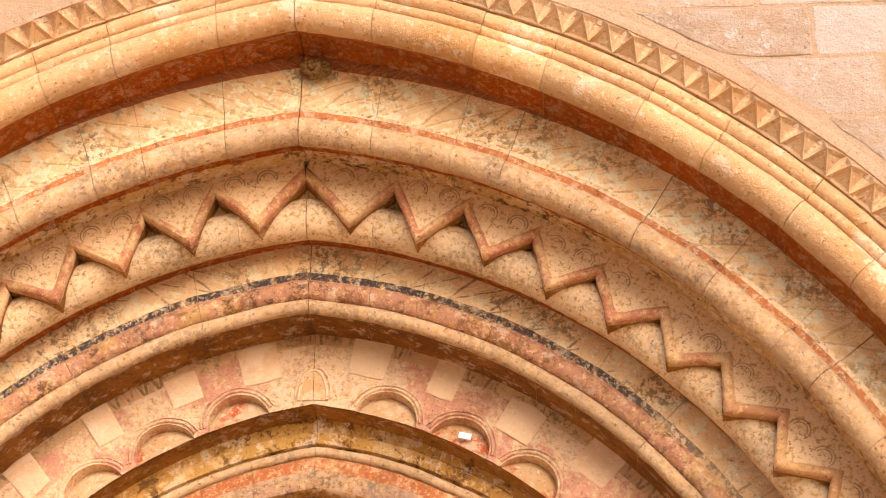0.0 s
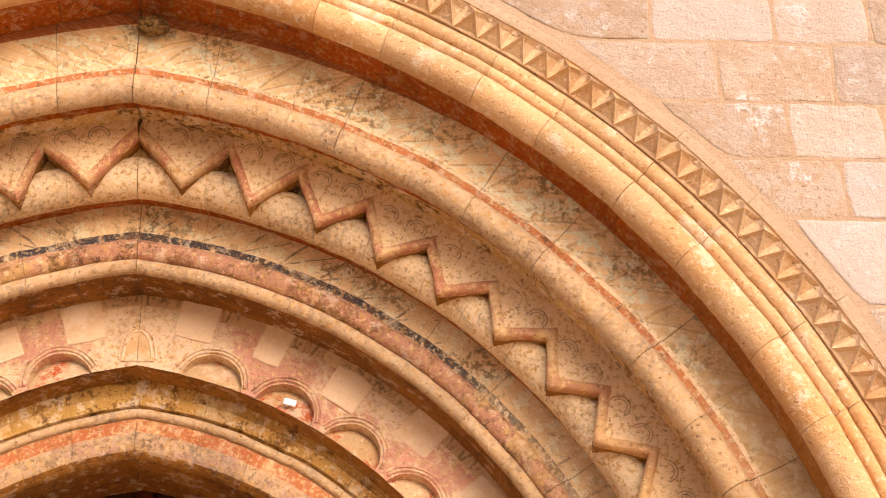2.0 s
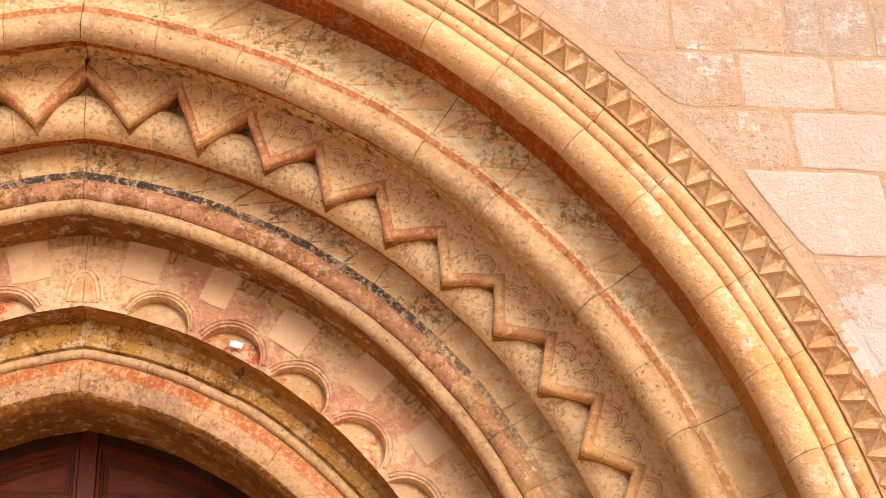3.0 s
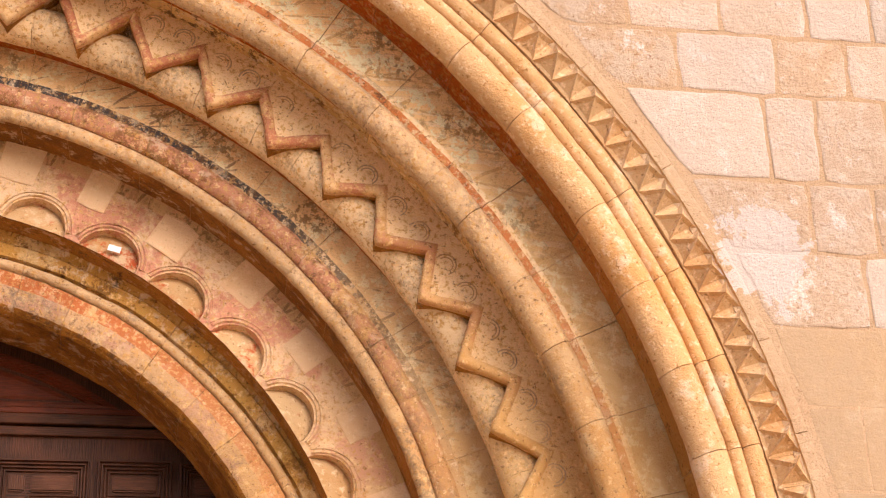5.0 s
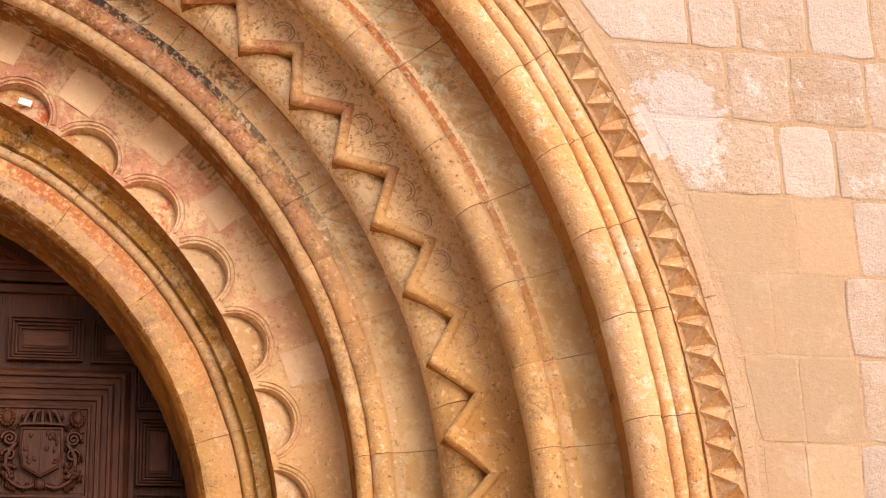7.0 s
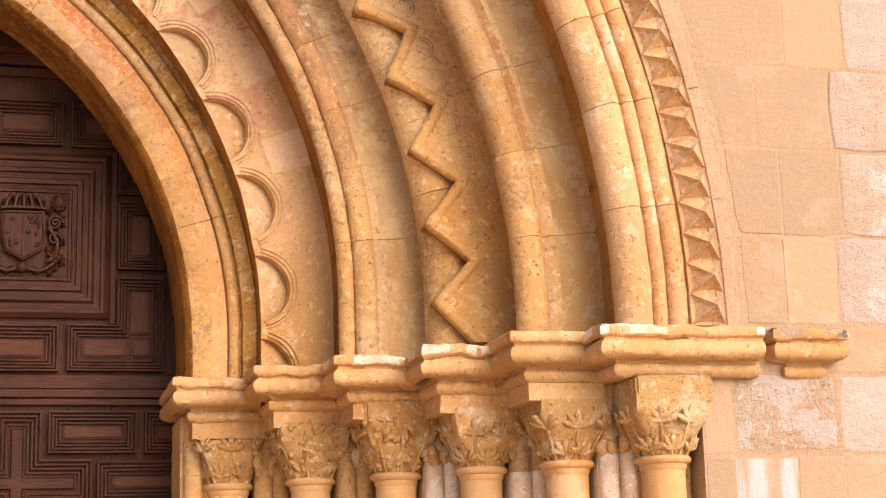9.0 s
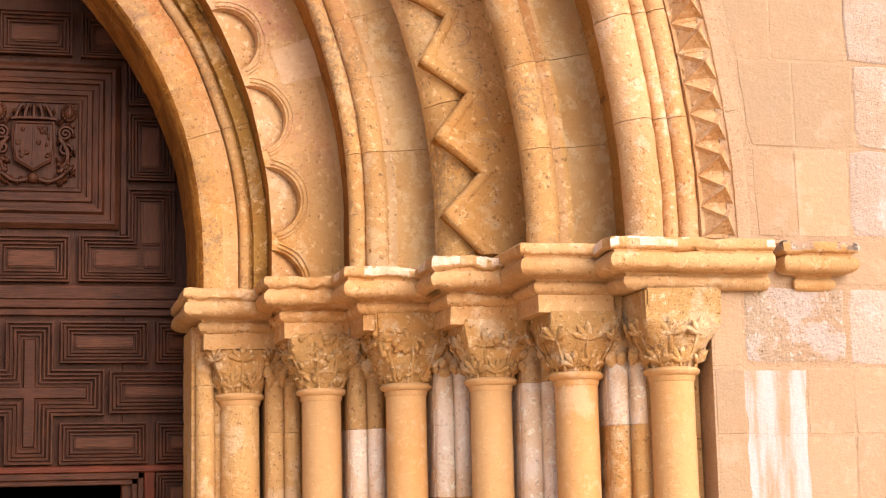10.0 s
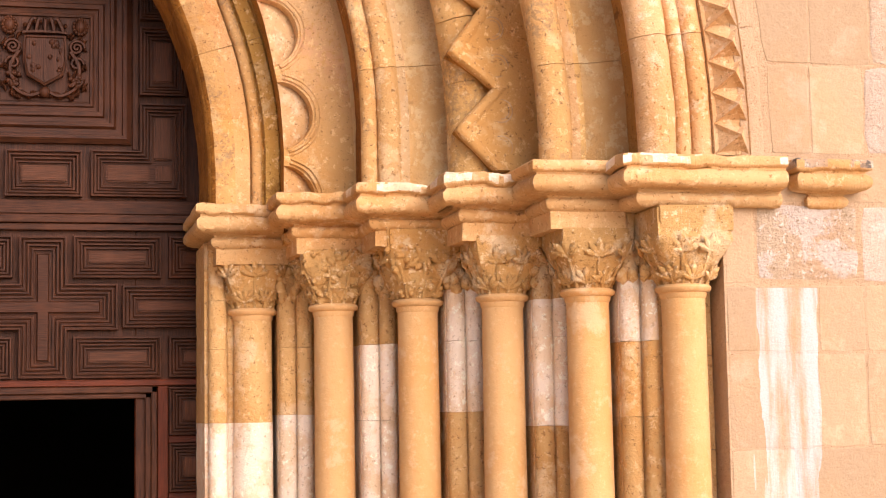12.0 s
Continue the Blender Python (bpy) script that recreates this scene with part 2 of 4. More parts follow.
    relief(nt, b, pos, ((8, 0.6), (26, 0.5), (80, 0.3)), 1.0, 0.03)
    return m


M_FRIEZE_5 = frieze("painted_leaf_frieze", 4.39, 4.72, 0.30, (0.74, 0.50, 0.24), (0.82, 0.65, 0.42), (0.52, 0.29, 0.11), 0.9, 0.07, (0.36, 0.18, 0.06), (4.4, 6.0))
M_FRIEZE_3 = frieze("painted_dark_frieze", 3.44, 3.70, 0.26, (0.72, 0.49, 0.25), (0.80, 0.61, 0.38), (0.18, 0.10, 0.06), 0.5, 0.07, (0.30, 0.16, 0.06), (4.0, 5.6))
M_REDBAND = frieze("red_zigzag_band", 4.72, 4.80, 0.07, (0.38, 0.12, 0.04), (0.38, 0.12, 0.04), (0.55, 0.30, 0.13), 0.7, 0.16, (0.25, 0.11, 0.04))
M_LOBE_FRIEZE = frieze("plaster_with_dark_scrolls", 3.24, 3.44, 0.09, (0.52, 0.33, 0.16), (0.50, 0.27, 0.14), (0.18, 0.09, 0.04), 0.40, 0.2)
M_PLASTER = stone("pale_plaster", (0.70, 0.50, 0.32), (0.74, 0.56, 0.38), (0.48, 0.31, 0.17), 0.5, 0.15, 0.12, 0.4, pits=0.35, warm_amount=0.3, flakes=0.3)
M_RECESS = stone("stained_recess", (0.56, 0.39, 0.22), (0.62, 0.47, 0.31), (0.36, 0.2, 0.09), 0.5, 0.3, paint=((0.50, 0.11, 0.05), 0.38), low=(3.5, 5.0))
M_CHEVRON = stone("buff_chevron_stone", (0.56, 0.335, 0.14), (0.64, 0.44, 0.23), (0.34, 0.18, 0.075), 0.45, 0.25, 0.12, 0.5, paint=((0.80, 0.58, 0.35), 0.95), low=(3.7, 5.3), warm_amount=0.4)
M_CHEVRON_EDGE = stone("red_tinged_edge", (0.57, 0.345, 0.15), (0.66, 0.46, 0.25), (0.34, 0.18, 0.08), 0.5, 0.25, paint=[((0.70, 0.47, 0.26), 0.9), ((0.50, 0.22, 0.13), 0.52)], low=(4.3, 6.0))
M_COLUMN = stone("smooth_column_stone", (0.56, 0.355, 0.175), (0.60, 0.42, 0.25), (0.46, 0.26, 0.11), 0.5, 0.15, 0.12, 0.22, pits=0.2, warm_amount=0.4, flakes=0.25)
M_CARVED = stone("carved_capital_stone", (0.53, 0.33, 0.145), (0.64, 0.49, 0.31), (0.30, 0.17, 0.07), 0.5, 0.4, 0.12, 0.7)
M_INK = stone("grey_incised_line", (0.44, 0.31, 0.19), (0.54, 0.40, 0.26), (0.22, 0.16, 0.11), 0.5, 0.45)
M_PIER = stone("pale_pier_stone", (0.60, 0.385, 0.18), (0.68, 0.50, 0.30), (0.42, 0.23, 0.10), 0.55, 0.25, 0.1, 0.7, flakes=0.45)
M_LICHEN = stone("dark_lichen_top", (0.40, 0.33, 0.26), (0.55, 0.47, 0.38), (0.08, 0.07, 0.06), 0.5, 0.6, lichen=0.9)
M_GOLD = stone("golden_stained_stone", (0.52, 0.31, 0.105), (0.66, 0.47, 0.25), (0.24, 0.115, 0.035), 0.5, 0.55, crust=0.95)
M_CREAM = stone("cream_limewash", (0.57, 0.36, 0.155), (0.66, 0.47, 0.26), (0.34, 0.2, 0.1), 0.5, 0.22, paint=((0.78, 0.60, 0.38), 0.95), low=(3.7, 5.2), lichen=0.35, crust=0.25)
M_IMPOST = stone("worn_impost_stone", (0.58, 0.375, 0.19), (0.66, 0.48, 0.30), (0.38, 0.21, 0.09), 0.45, 0.3, flakes=0.45)


def wood(name, base, dark, rough=0.45):
    m, nt, b = nodes_of(name, rough)
    co = nt.nodes.new("ShaderNodeTexCoord").outputs["UV"]
    mp = add(nt, "ShaderNodeMapping", Scale=(1.2, 26, 1))
    nt.links.new(co, mp.inputs["Vector"])
    grain = noise_fac(nt, mp.outputs[0], 6, 8, 0.3, 0.7)
    pos = nt.nodes.new("ShaderNodeNewGeometry").outputs["Position"]
    col = mix(nt, grain, dark, base)
    col = mix(nt, times_(nt, noise_fac(nt, pos, 3, 6, 0.45, 0.75), 0.5), col, (base[0] * 1.5, base[1] * 1.5, base[2] * 1.6))
    nt.links.new(col, b.inputs["Base Color"])
    bump = add(nt, "ShaderNodeBump", Strength=0.35, Distance=0.004)
    nt.links.new(grain, bump.inputs["Height"])
    nt.links.new(bump.outputs[0], b.inputs["Normal"])
    b.inputs["Specular IOR Level"].default_value = 0.16
    return m


M_WOOD = wood("dark_walnut", (0.076, 0.026, 0.011), (0.015, 0.005, 0.0025), 0.5)
M_WOOD_WORN = wood("worn_brown_wood", (0.100, 0.036, 0.016), (0.036, 0.013, 0.006), 0.5)
M_WOOD_RED = wood("reddish_wood", (0.115, 0.024, 0.008), (0.045, 0.010, 0.004), 0.45)
# near-black colour that stands in for the lack of light indoors
m, nt, b = nodes_of("blackened_interior", 1.0)
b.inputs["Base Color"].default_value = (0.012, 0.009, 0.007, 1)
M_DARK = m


# ---- helpers for things ----
def thing(name, at, label, category, group="", kind=""):
    return tagged(put(new(name), at), label, category, group, kind)


def put(ob, at):
    ob.location = at
    return ob


def part(name, bm, mats, parent=None, label="", smooth=None):
    """Links a bmesh, in world coordinates, as one mesh under its parent."""
    me = bpy.data.meshes.new(name)
    base = Vector((0, 0, 0))
    up = parent
    while up:
        base += up.location
        up = up.parent
    bmesh.ops.translate(bm, vec=-base, verts=bm.verts)
    bmesh.ops.recalc_face_normals(bm, faces=bm.faces)
    bm.to_mesh(me)
    bm.free()
    for mt in (mats if isinstance(mats, (list, tuple)) else [mats]):
        me.materials.append(mt)
    if smooth:
        me.shade_smooth()
        me.set_sharp_from_angle(angle=radians(smooth))
    ob = new(name, me)
    ob.parent = parent
    if label:
        ob["label"] = label
    return ob


def box(bm, x0, x1, y0, y1, z0, z1, mi=0):
    v = [bm.verts.new(c) for c in ((x0, y0, z0), (x1, y0, z0), (x1, y1, z0), (x0, y1, z0), (x0, y0, z1), (x1, y0, z1), (x1, y1, z1), (x0, y1, z1))]
    for q in ((0, 1, 2, 3), (4, 5, 6, 7), (0, 1, 5, 4), (1, 2, 6, 5), (2, 3, 7, 6), (3, 0, 4, 7)):
        bm.faces.new([v[i] for i in q]).material_index = mi
    return v


def wobble(p, size, amount):
    return p + noise.noise_vector(p * size) * amount


# ---- the plan: six recessed orders, 6 the outermost ----
STEP = 0.375
SPRING = 2.88
CENTRE = {1: (-0.375, 3.106), 2: (-0.45, 3.13), 3: (-0.38, 3.25), 4: (-0.48, 3.13), 5: (-0.58, 3.01), 6: (-0.83, 2.96)}


def front(k):
    """The depth of an order's face; the innermost is set less deep than the rest."""
    return STEP * (6 - k) if k > 1 else 1.72


def on_arc(k, r, s, side=1):
    """x and z on order k at radius r; s runs from 0 at the springing to 1 at the crown."""
    xc, zc = CENTRE[k]
    a = s * math.acos(-xc / r)
    return side * (xc + r * math.cos(a)), zc + r * math.sin(a)


def at_angle(k, r, deg, side=1):
    xc, zc = CENTRE[k]
    a = radians(deg)
    if deg < 0:  # stilted: upright below the centre
        return side * (xc + r), zc + r * a
    return side * (xc + r * math.cos(a)), zc + r * math.sin(a)


def bow(rc, dc, rad, a0, a1, n, mi):
    """Points of a roll moulding in the profile: radius, depth, material."""
    return [(rc + rad * math.cos(radians(a0 + (a1 - a0) * i / n)), dc - rad * math.sin(radians(a0 + (a1 - a0) * i / n)), mi) for i in range(n + 1)]


def voussoirs(k, profile, mats, cuts, parent, label="", gap=0.00026, segs=11, rough=0.004, name="voussoir"):
    """Blocks of one order on both sides. profile: (radius, depth, material of the strip that starts here)."""
    y0 = front(k)
    for side in (1, -1):
        for i in range(len(cuts) - 1):
            bm = bmesh.new()
            uv = bm.loops.layers.uv.new("UVMap")
            rings = []
            lo, hi = cuts[i] + (gap if i else 0), cuts[i + 1] - (gap if i < len(cuts) - 2 else 0.0004)
            ss = [lo + (hi - lo) * j / segs for j in range(segs + 1)]
            levels = [(None, 0.0)] if i == 0 and CENTRE[k][1] > SPRING + 0.02 else []
            levels += [("arc", s) for s in ss]
            push = random.uniform(-0.004, 0.004)
            for kind, s in levels:
                ring = []
                for r, d, mi in profile:
                    x, z = on_arc(k, r, s, side)
                    if kind is None:
                        z = SPRING
                    p = Vector((x, y0 + d + push, z))
                    ring.append(bm.verts.new(wobble(p, 3.1, rough) + noise.noise_vector(p * 19) * rough * 0.7))
                rings.append(ring)
            n = len(profile)
            for a in range(len(rings) - 1):
                for j in range(n):
                    j2 = (j + 1) % n
                    f = bm.faces.new((rings[a][j], rings[a][j2], rings[a + 1][j2], rings[a + 1][j]))
                    f.material_index = profile[j][2]
                    for loop, (rr, ll) in zip(f.loops, ((j, a), (j2, a), (j2, a + 1), (j, a + 1))):
                        loop[uv].uv = (levels[ll][1] * 1.45 * profile[rr][0], profile[rr][0])
            bm.faces.new(rings[0])
            bm.faces.new(rings[-1][::-1])
            part(name, bm, mats, parent, smooth=38)


def cuts_of(n, seed):
    rnd = random.Random(seed)
    c = [0.0] + [(i + rnd.uniform(-0.18, 0.18)) / n for i in range(1, n)] + [1.0]
    return c


def closed(profile, r_in, r_out, back, mi):
    return profile + [(r_out, back, mi), (r_in, back, mi)]


# ---- setting ----
bm = bmesh.new()
bmesh.ops.create_grid(bm, x_segments=2, y_segments=2, size=400, matrix=Matrix.Translation((0, 0, -0.15)))
tagged(part("ground", bm, M_GROUND), "pale stone paving before the portal", "ground", kind="structure")


def facade(side):
    """The wall on one side of the arch, its inner edge following the outer order."""
    bm = bmesh.new()
    inner = [(side * 4.40, -0.15), (side * 4.40, 2.78), (side * (CENTRE[6][0] + 5.35), 2.78)]
    inner += [on_arc(6, 5.35, s / 40, side) for s in range(41)]
    outer = [(side * 14, -0.15), (side * 14, 14), (0, 14)]
    loop = inner + outer[::-1]
    a = [bm.verts.new((x, 0.0, z)) for x, z in loop]
    c = [bm.verts.new((x, 0.9, z)) for x, z in loop]
    bm.faces.new(a)
    bm.faces.new(c)
    for i in range(len(loop)):
        j = (i + 1) % len(loop)
        bm.faces.new((a[i], a[j], c[j], c[i]))
    return tagged(part("wall_east" if side > 0 else "wall_west", bm, M_MORTAR), "pale ashlar church wall with sandy mortar joints", "wall", kind="structure")


wall_east, wall_west = facade(1), facade(-1)

def tube(bm, pts, rad, n=6, mi=0, flat=1.0):
    """A round ridge along the points."""
    rings = []
    for i, p in enumerate(pts):
        t = (pts[min(i + 1, len(pts) - 1)] - pts[max(i - 1, 0)]).normalized()
        u = t.cross(Vector((0, 1, 0)))
        u = u.normalized() if u.length > 1e-4 else Vector((1, 0, 0))
        w = t.cross(u)
        rings.append([bm.verts.new(p + (u * math.cos(2 * math.pi * j / n) + w * flat * math.sin(2 * math.pi * j / n)) * rad) for j in range(n)])
    for a, c in zip(rings, rings[1:]):
        for j in range(n):
            bm.faces.new((a[j], a[(j + 1) % n], c[(j + 1) % n], c[j])).material_index = mi
    bm.faces.new(rings[0]).material_index = mi
    bm.faces.new(rings[-1]).material_index = mi


def blob(bm, at, size, turn=None, mi=0, sub=1):
    m = Matrix.Translation(at) @ (turn or Matrix.Identity(4)) @ Matrix.Diagonal((*size, 1))
    for v in bmesh.ops.create_icosphere(bm, subdivisions=sub, radius=1, matrix=m)["verts"]:
        for f in v.link_faces:
            f.material_index = mi


def lathe(bm, x, y, prof, n=28):
    rings = [[bm.verts.new((x + r * math.cos(2 * math.pi * j / n), y + r * math.sin(2 * math.pi * j / n), z)) for j in range(n)] for r, z in prof]
    for a, c in zip(rings, rings[1:]):
        for j in range(n):
            bm.faces.new((a[j], a[(j + 1) % n], c[(j + 1) % n], c[j]))
    bm.faces.new(rings[0])
    bm.faces.new(rings[-1])


# ---- archivolts ----
orders = {}
for k, text in ((1, "innermost pointed arch order with worn red and grey paint"), (2, "plastered arch order with a scalloped inner edge"),
                (3, "painted arch order with pink roll and black fillet"), (4, "arch order with raised zigzag over a limewashed roll"),
                (5, "painted arch order with a grey roll and red fillet"), (6, "outer arch order of thick ochre rolls and nailhead")):
    orders[k] = thing("archivolt", (0, front(k), SPRING), text, "archivolt", "recessed orders of the portal")

p6 = [(4.90, 0.20, 1)] + bow(4.912, 0.035, 0.098, 200, 12, 14, 0)[:-1] + [(5.008, 0.085, 0)] + bow(5.052, 0.03, 0.040, 170, 12, 7, 0) + \
    [(5.096, 0.075, 0)] + bow(5.148, 0.045, 0.055, 165, 35, 6, 0) + [(5.205, 0.03, 2), (5.21, 0.012, 2), (5.385, 0.012, 2), (5.392, -0.012, 3), (5.455, -0.010, 3), (5.47, 0.0, 3)]
voussoirs(6, closed(p6, 4.90, 5.47, 0.40, 1), [M_ROLL, M_RED, M_DOG, M_MORTAR], cuts_of(13, 6), orders[6], rough=0.006)
p5 = [(4.262, 0.24, 1), (4.255, 0.09, 1)] + bow(4.252, 0.03, 0.088, 190, 35, 11, 0) + [(4.330, 0.0, 2), (4.372, -0.012, 3), (4.402, -0.010, 4), (4.408, 0.02, 4), (4.72, 0.03, 5), (4.98, 0.035, 1)]
voussoirs(5, closed(p5, 4.268, 4.98, 0.40, 6), [M_GREY, M_RED, M_REDLINE, M_CREAM, M_FRIEZE_5, M_REDBAND, M_MOULDY], cuts_of(14, 5), orders[5], rough=0.006)
p4 = [(3.76, 0.27, 1)] + bow(3.835, 0.175, 0.125, 205, 30, 11, 0) + [(3.955, 0.13, 2), (4.05, 0.11, 2), (4.30, 0.07, 2)]
voussoirs(4, closed(p4, 3.785, 4.30, 0.40, 1), [M_CREAM, M_RED, M_MOULDY], cuts_of(15, 4), orders[4], rough=0.006)
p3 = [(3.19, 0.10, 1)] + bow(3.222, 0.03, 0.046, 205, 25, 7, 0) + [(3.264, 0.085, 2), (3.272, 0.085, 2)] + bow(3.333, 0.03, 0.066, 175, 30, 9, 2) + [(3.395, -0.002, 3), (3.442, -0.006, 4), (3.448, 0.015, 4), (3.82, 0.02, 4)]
voussoirs(3, closed(p3, 3.215, 3.82, 0.40, 1), [M_GREY, M_SOFFIT_SHADE, M_PINK, M_BLACK, M_FRIEZE_3], cuts_of(13, 3), orders[3], rough=0.006)
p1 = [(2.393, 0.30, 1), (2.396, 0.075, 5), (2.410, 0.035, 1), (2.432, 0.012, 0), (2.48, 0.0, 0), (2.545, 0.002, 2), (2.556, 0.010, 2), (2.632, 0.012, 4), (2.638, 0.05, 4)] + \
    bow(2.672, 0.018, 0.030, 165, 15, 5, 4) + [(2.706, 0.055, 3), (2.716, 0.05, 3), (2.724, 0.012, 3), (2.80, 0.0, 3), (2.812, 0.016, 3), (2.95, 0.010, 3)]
voussoirs(1, p1 + [(2.95, 0.74, 1), (2.62, 0.74, 1), (2.62, 0.58, 1), (2.393, 0.58, 1)], [M_PINKGREY, M_SOFFIT_SHADE, M_ORANGE, M_GOLD, M_GREY, M_SOFFIT_HALF_SHADE], cuts_of(11, 1), orders[1], rough=0.006)
# order 2: blocks with a half-round scallop each, ridged rims and plaster patches between
LOBES = [71.74 - 9.53 * i for i in range(9)]


def lobed_block(side, mid, lo, hi, parent):
    """One block of order 2: a flat face over a half-round scallop whose floor slopes out to the inner edge."""
    k, y0, rin, rout, back = 2, front(2), 2.87, 3.48, 0.40
    bm = bmesh.new()
    uv = bm.loops.layers.uv.new("UVMap")
    cx, cz = at_angle(k, rin - 0.012, mid, side)
    rad, n = 0.192, 18
    up = Vector((cx - side * CENTRE[k][0], 0, cz - CENTRE[k][1])).normalized()
    along = Vector((up.z, 0, -up.x)) * side
    crown, top = hi > 80, min(hi, 81.6)

    def on(r, deg):
        if deg == top and crown:  # ends on the crown joint
            deg = math.degrees(math.acos(-CENTRE[k][0] / r)) - 0.03
        x, z = at_angle(k, r, deg, side)
        return Vector((x, 0, z))

    def fan(scale):
        pts = [Vector((cx, 0, cz)) + (along * -math.cos(math.pi * i / n) + up * math.sin(math.pi * i / n)) * rad * scale for i in range(n + 1)]
        half = math.degrees(rad * scale / rin)
        pts[0], pts[-1] = on(rin, mid + half), on(rin, mid - half)
        return pts

    def vert(p, d):
        q = Vector((p.x, y0 + d, p.z))
        return bm.verts.new(wobble(q, 4, 0.004) + noise.noise_vector(q * 17) * 0.003)
    lip = [on(rin, top)] + fan(1.0) + [on(rin, lo)]
    levels = [3.115, 3.27, rout]
    vin = [vert(p, 0.004) for p in lip]
    last = vin
    for r, mi in zip(levels, (0, 0, 2)):
        row = [vert(on(r, top + (lo - top) * i / (n + 2)), 0) for i in range(n + 3)]
        for i in range(n + 2):
            bm.faces.new((last[i], last[i + 1], row[i + 1], row[i])).material_index = mi
        if r == levels[-1]:
            outer = row
        last = row
    # the cut: a steep wall, then the floor in rings towards the middle of the edge
    rise = [math.sin(math.pi * i / n) for i in range(n + 1)]
    wall_in = [vert(p, 0.010 + 0.085 * h ** 0.5) for p, h in zip(fan(0.965), rise)]
    for i in range(n):
        bm.faces.new((vin[i + 1], vin[i + 2], wall_in[i + 1], wall_in[i])).material_index = 0
    last = wall_in
    for scale in (0.72, 0.42):
        ring = [vert(p, 0.008 + 0.075 * (h * scale) ** 0.9) for p, h in zip(fan(scale), rise)]
        for i in range(n):
            bm.faces.new((last[i], last[i + 1], ring[i + 1], ring[i])).material_index = 3
        last = ring
    bm.faces.new(last).material_index = 3
    # soffit: a chamfered lip in the darkest shade colour, then the underside in a lighter one
    edge = [vin[0]] + [wall_in[0], last[0], last[-1], wall_in[-1]] + [vin[-1]]
    angles = [top, mid + math.degrees(rad / rin), mid + math.degrees(rad * 0.42 / rin), mid - math.degrees(rad * 0.42 / rin), mid - math.degrees(rad / rin), lo]
    lipline = [vert(on(rin + 0.012, a), 0.055) for a in angles]
    rear = [vert(on(rin + 0.012, a), back) for a in angles]
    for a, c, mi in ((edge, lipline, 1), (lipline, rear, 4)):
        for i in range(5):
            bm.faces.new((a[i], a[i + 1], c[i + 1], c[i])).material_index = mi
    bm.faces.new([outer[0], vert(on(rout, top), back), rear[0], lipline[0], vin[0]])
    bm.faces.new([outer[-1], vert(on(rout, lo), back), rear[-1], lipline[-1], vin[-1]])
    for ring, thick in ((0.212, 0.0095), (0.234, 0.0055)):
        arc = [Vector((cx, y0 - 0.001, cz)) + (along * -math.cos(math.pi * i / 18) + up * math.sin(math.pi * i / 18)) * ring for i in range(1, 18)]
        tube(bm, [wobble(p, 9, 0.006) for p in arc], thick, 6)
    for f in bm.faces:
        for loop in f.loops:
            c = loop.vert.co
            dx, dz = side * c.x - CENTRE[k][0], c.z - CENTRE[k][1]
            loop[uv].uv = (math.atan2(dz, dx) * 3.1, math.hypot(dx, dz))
    part("voussoir", bm, [M_LOBE, M_SOFFIT_SHADE, M_LOBE_FRIEZE, M_RECESS, M_SOFFIT_HALF_SHADE], parent, smooth=35)


def plaster_patch(side, mid, parent, seed):
    rnd = random.Random(seed)
    bm = bmesh.new()
    w = rnd.uniform(1.5, 2.2)
    r0, r1 = rnd.uniform(3.06, 3.13), rnd.uniform(3.30, 3.38)
    edge = [(r0, mid + w), (r1, mid + w), (r1 + 0.01, mid), (r1, mid - w), (r0, mid - w), (r0 - 0.004, mid)]
    rings = []
    for d, grow in ((0.01, 0.0), (-0.004, 0.0), (-0.007, 0.012)):
        ring = []
        for r, a in edge:
            cr = (r0 + r1) / 2
            x, z = at_angle(2, r + (cr - r) * grow * 6, a + (mid - a) * grow * 6, side)
            ring.append(bm.verts.new(wobble(Vector((x, front(2) + d, z)), 9, 0.012 if d < 0 else 0)))
        rings.append(ring)
    for a, c in zip(rings, rings[1:]):
        for i in range(6):
            bm.faces.new((a[i], a[(i + 1) % 6], c[(i + 1) % 6], c[i]))
    bm.faces.new(rings[-1])
    part("plaster_patch", bm, M_PLASTER, parent, "pale plaster repair")


for side in (1, -1):
    for i, mid in enumerate(LOBES):
        lobed_block(side, mid, mid - 4.765, mid + 4.765 if i else 85.0, orders[2])
        if mid > 12:
            plaster_patch(side, mid + 4.765 - (0.8 if i == 0 else 0), orders[2], 20 + i + (50 if side < 0 else 0))

# narrow pointed scallop across the crown joint
for side in (1, -1):
    bm = bmesh.new()
    y2, zt = front(2), 6.19
    edge = [Vector((side * 0.088 * math.cos(math.pi / 2 * i / 8), y2 - 0.002, 5.985 + (zt - 5.985) * math.sin(math.pi / 2 * i / 8))) for i in range(9)]
    tube(bm, edge, 0.011, 6)
    tube(bm, [e + Vector((side * 0.024, 0, 0.012)) for e in edge], 0.007, 6)
    hubv = bm.verts.new((side * 0.003, y2 - 0.003, 5.985))
    ring = [bm.verts.new((e.x, y2 - 0.003, e.z)) for e in edge]
    for a, c in zip(ring, ring[1:]):
        bm.faces.new((a, c, hubv)).material_index = 1
    part("scallop_rim", bm, [M_LOBE, M_RECESS], orders[2], "half scallop at the crown", smooth=40)

# order 4: zigzag blocks over the roll
STEP_TIP = 6.46
TIPS = [78.4 - STEP_TIP * i for i in range(13)]


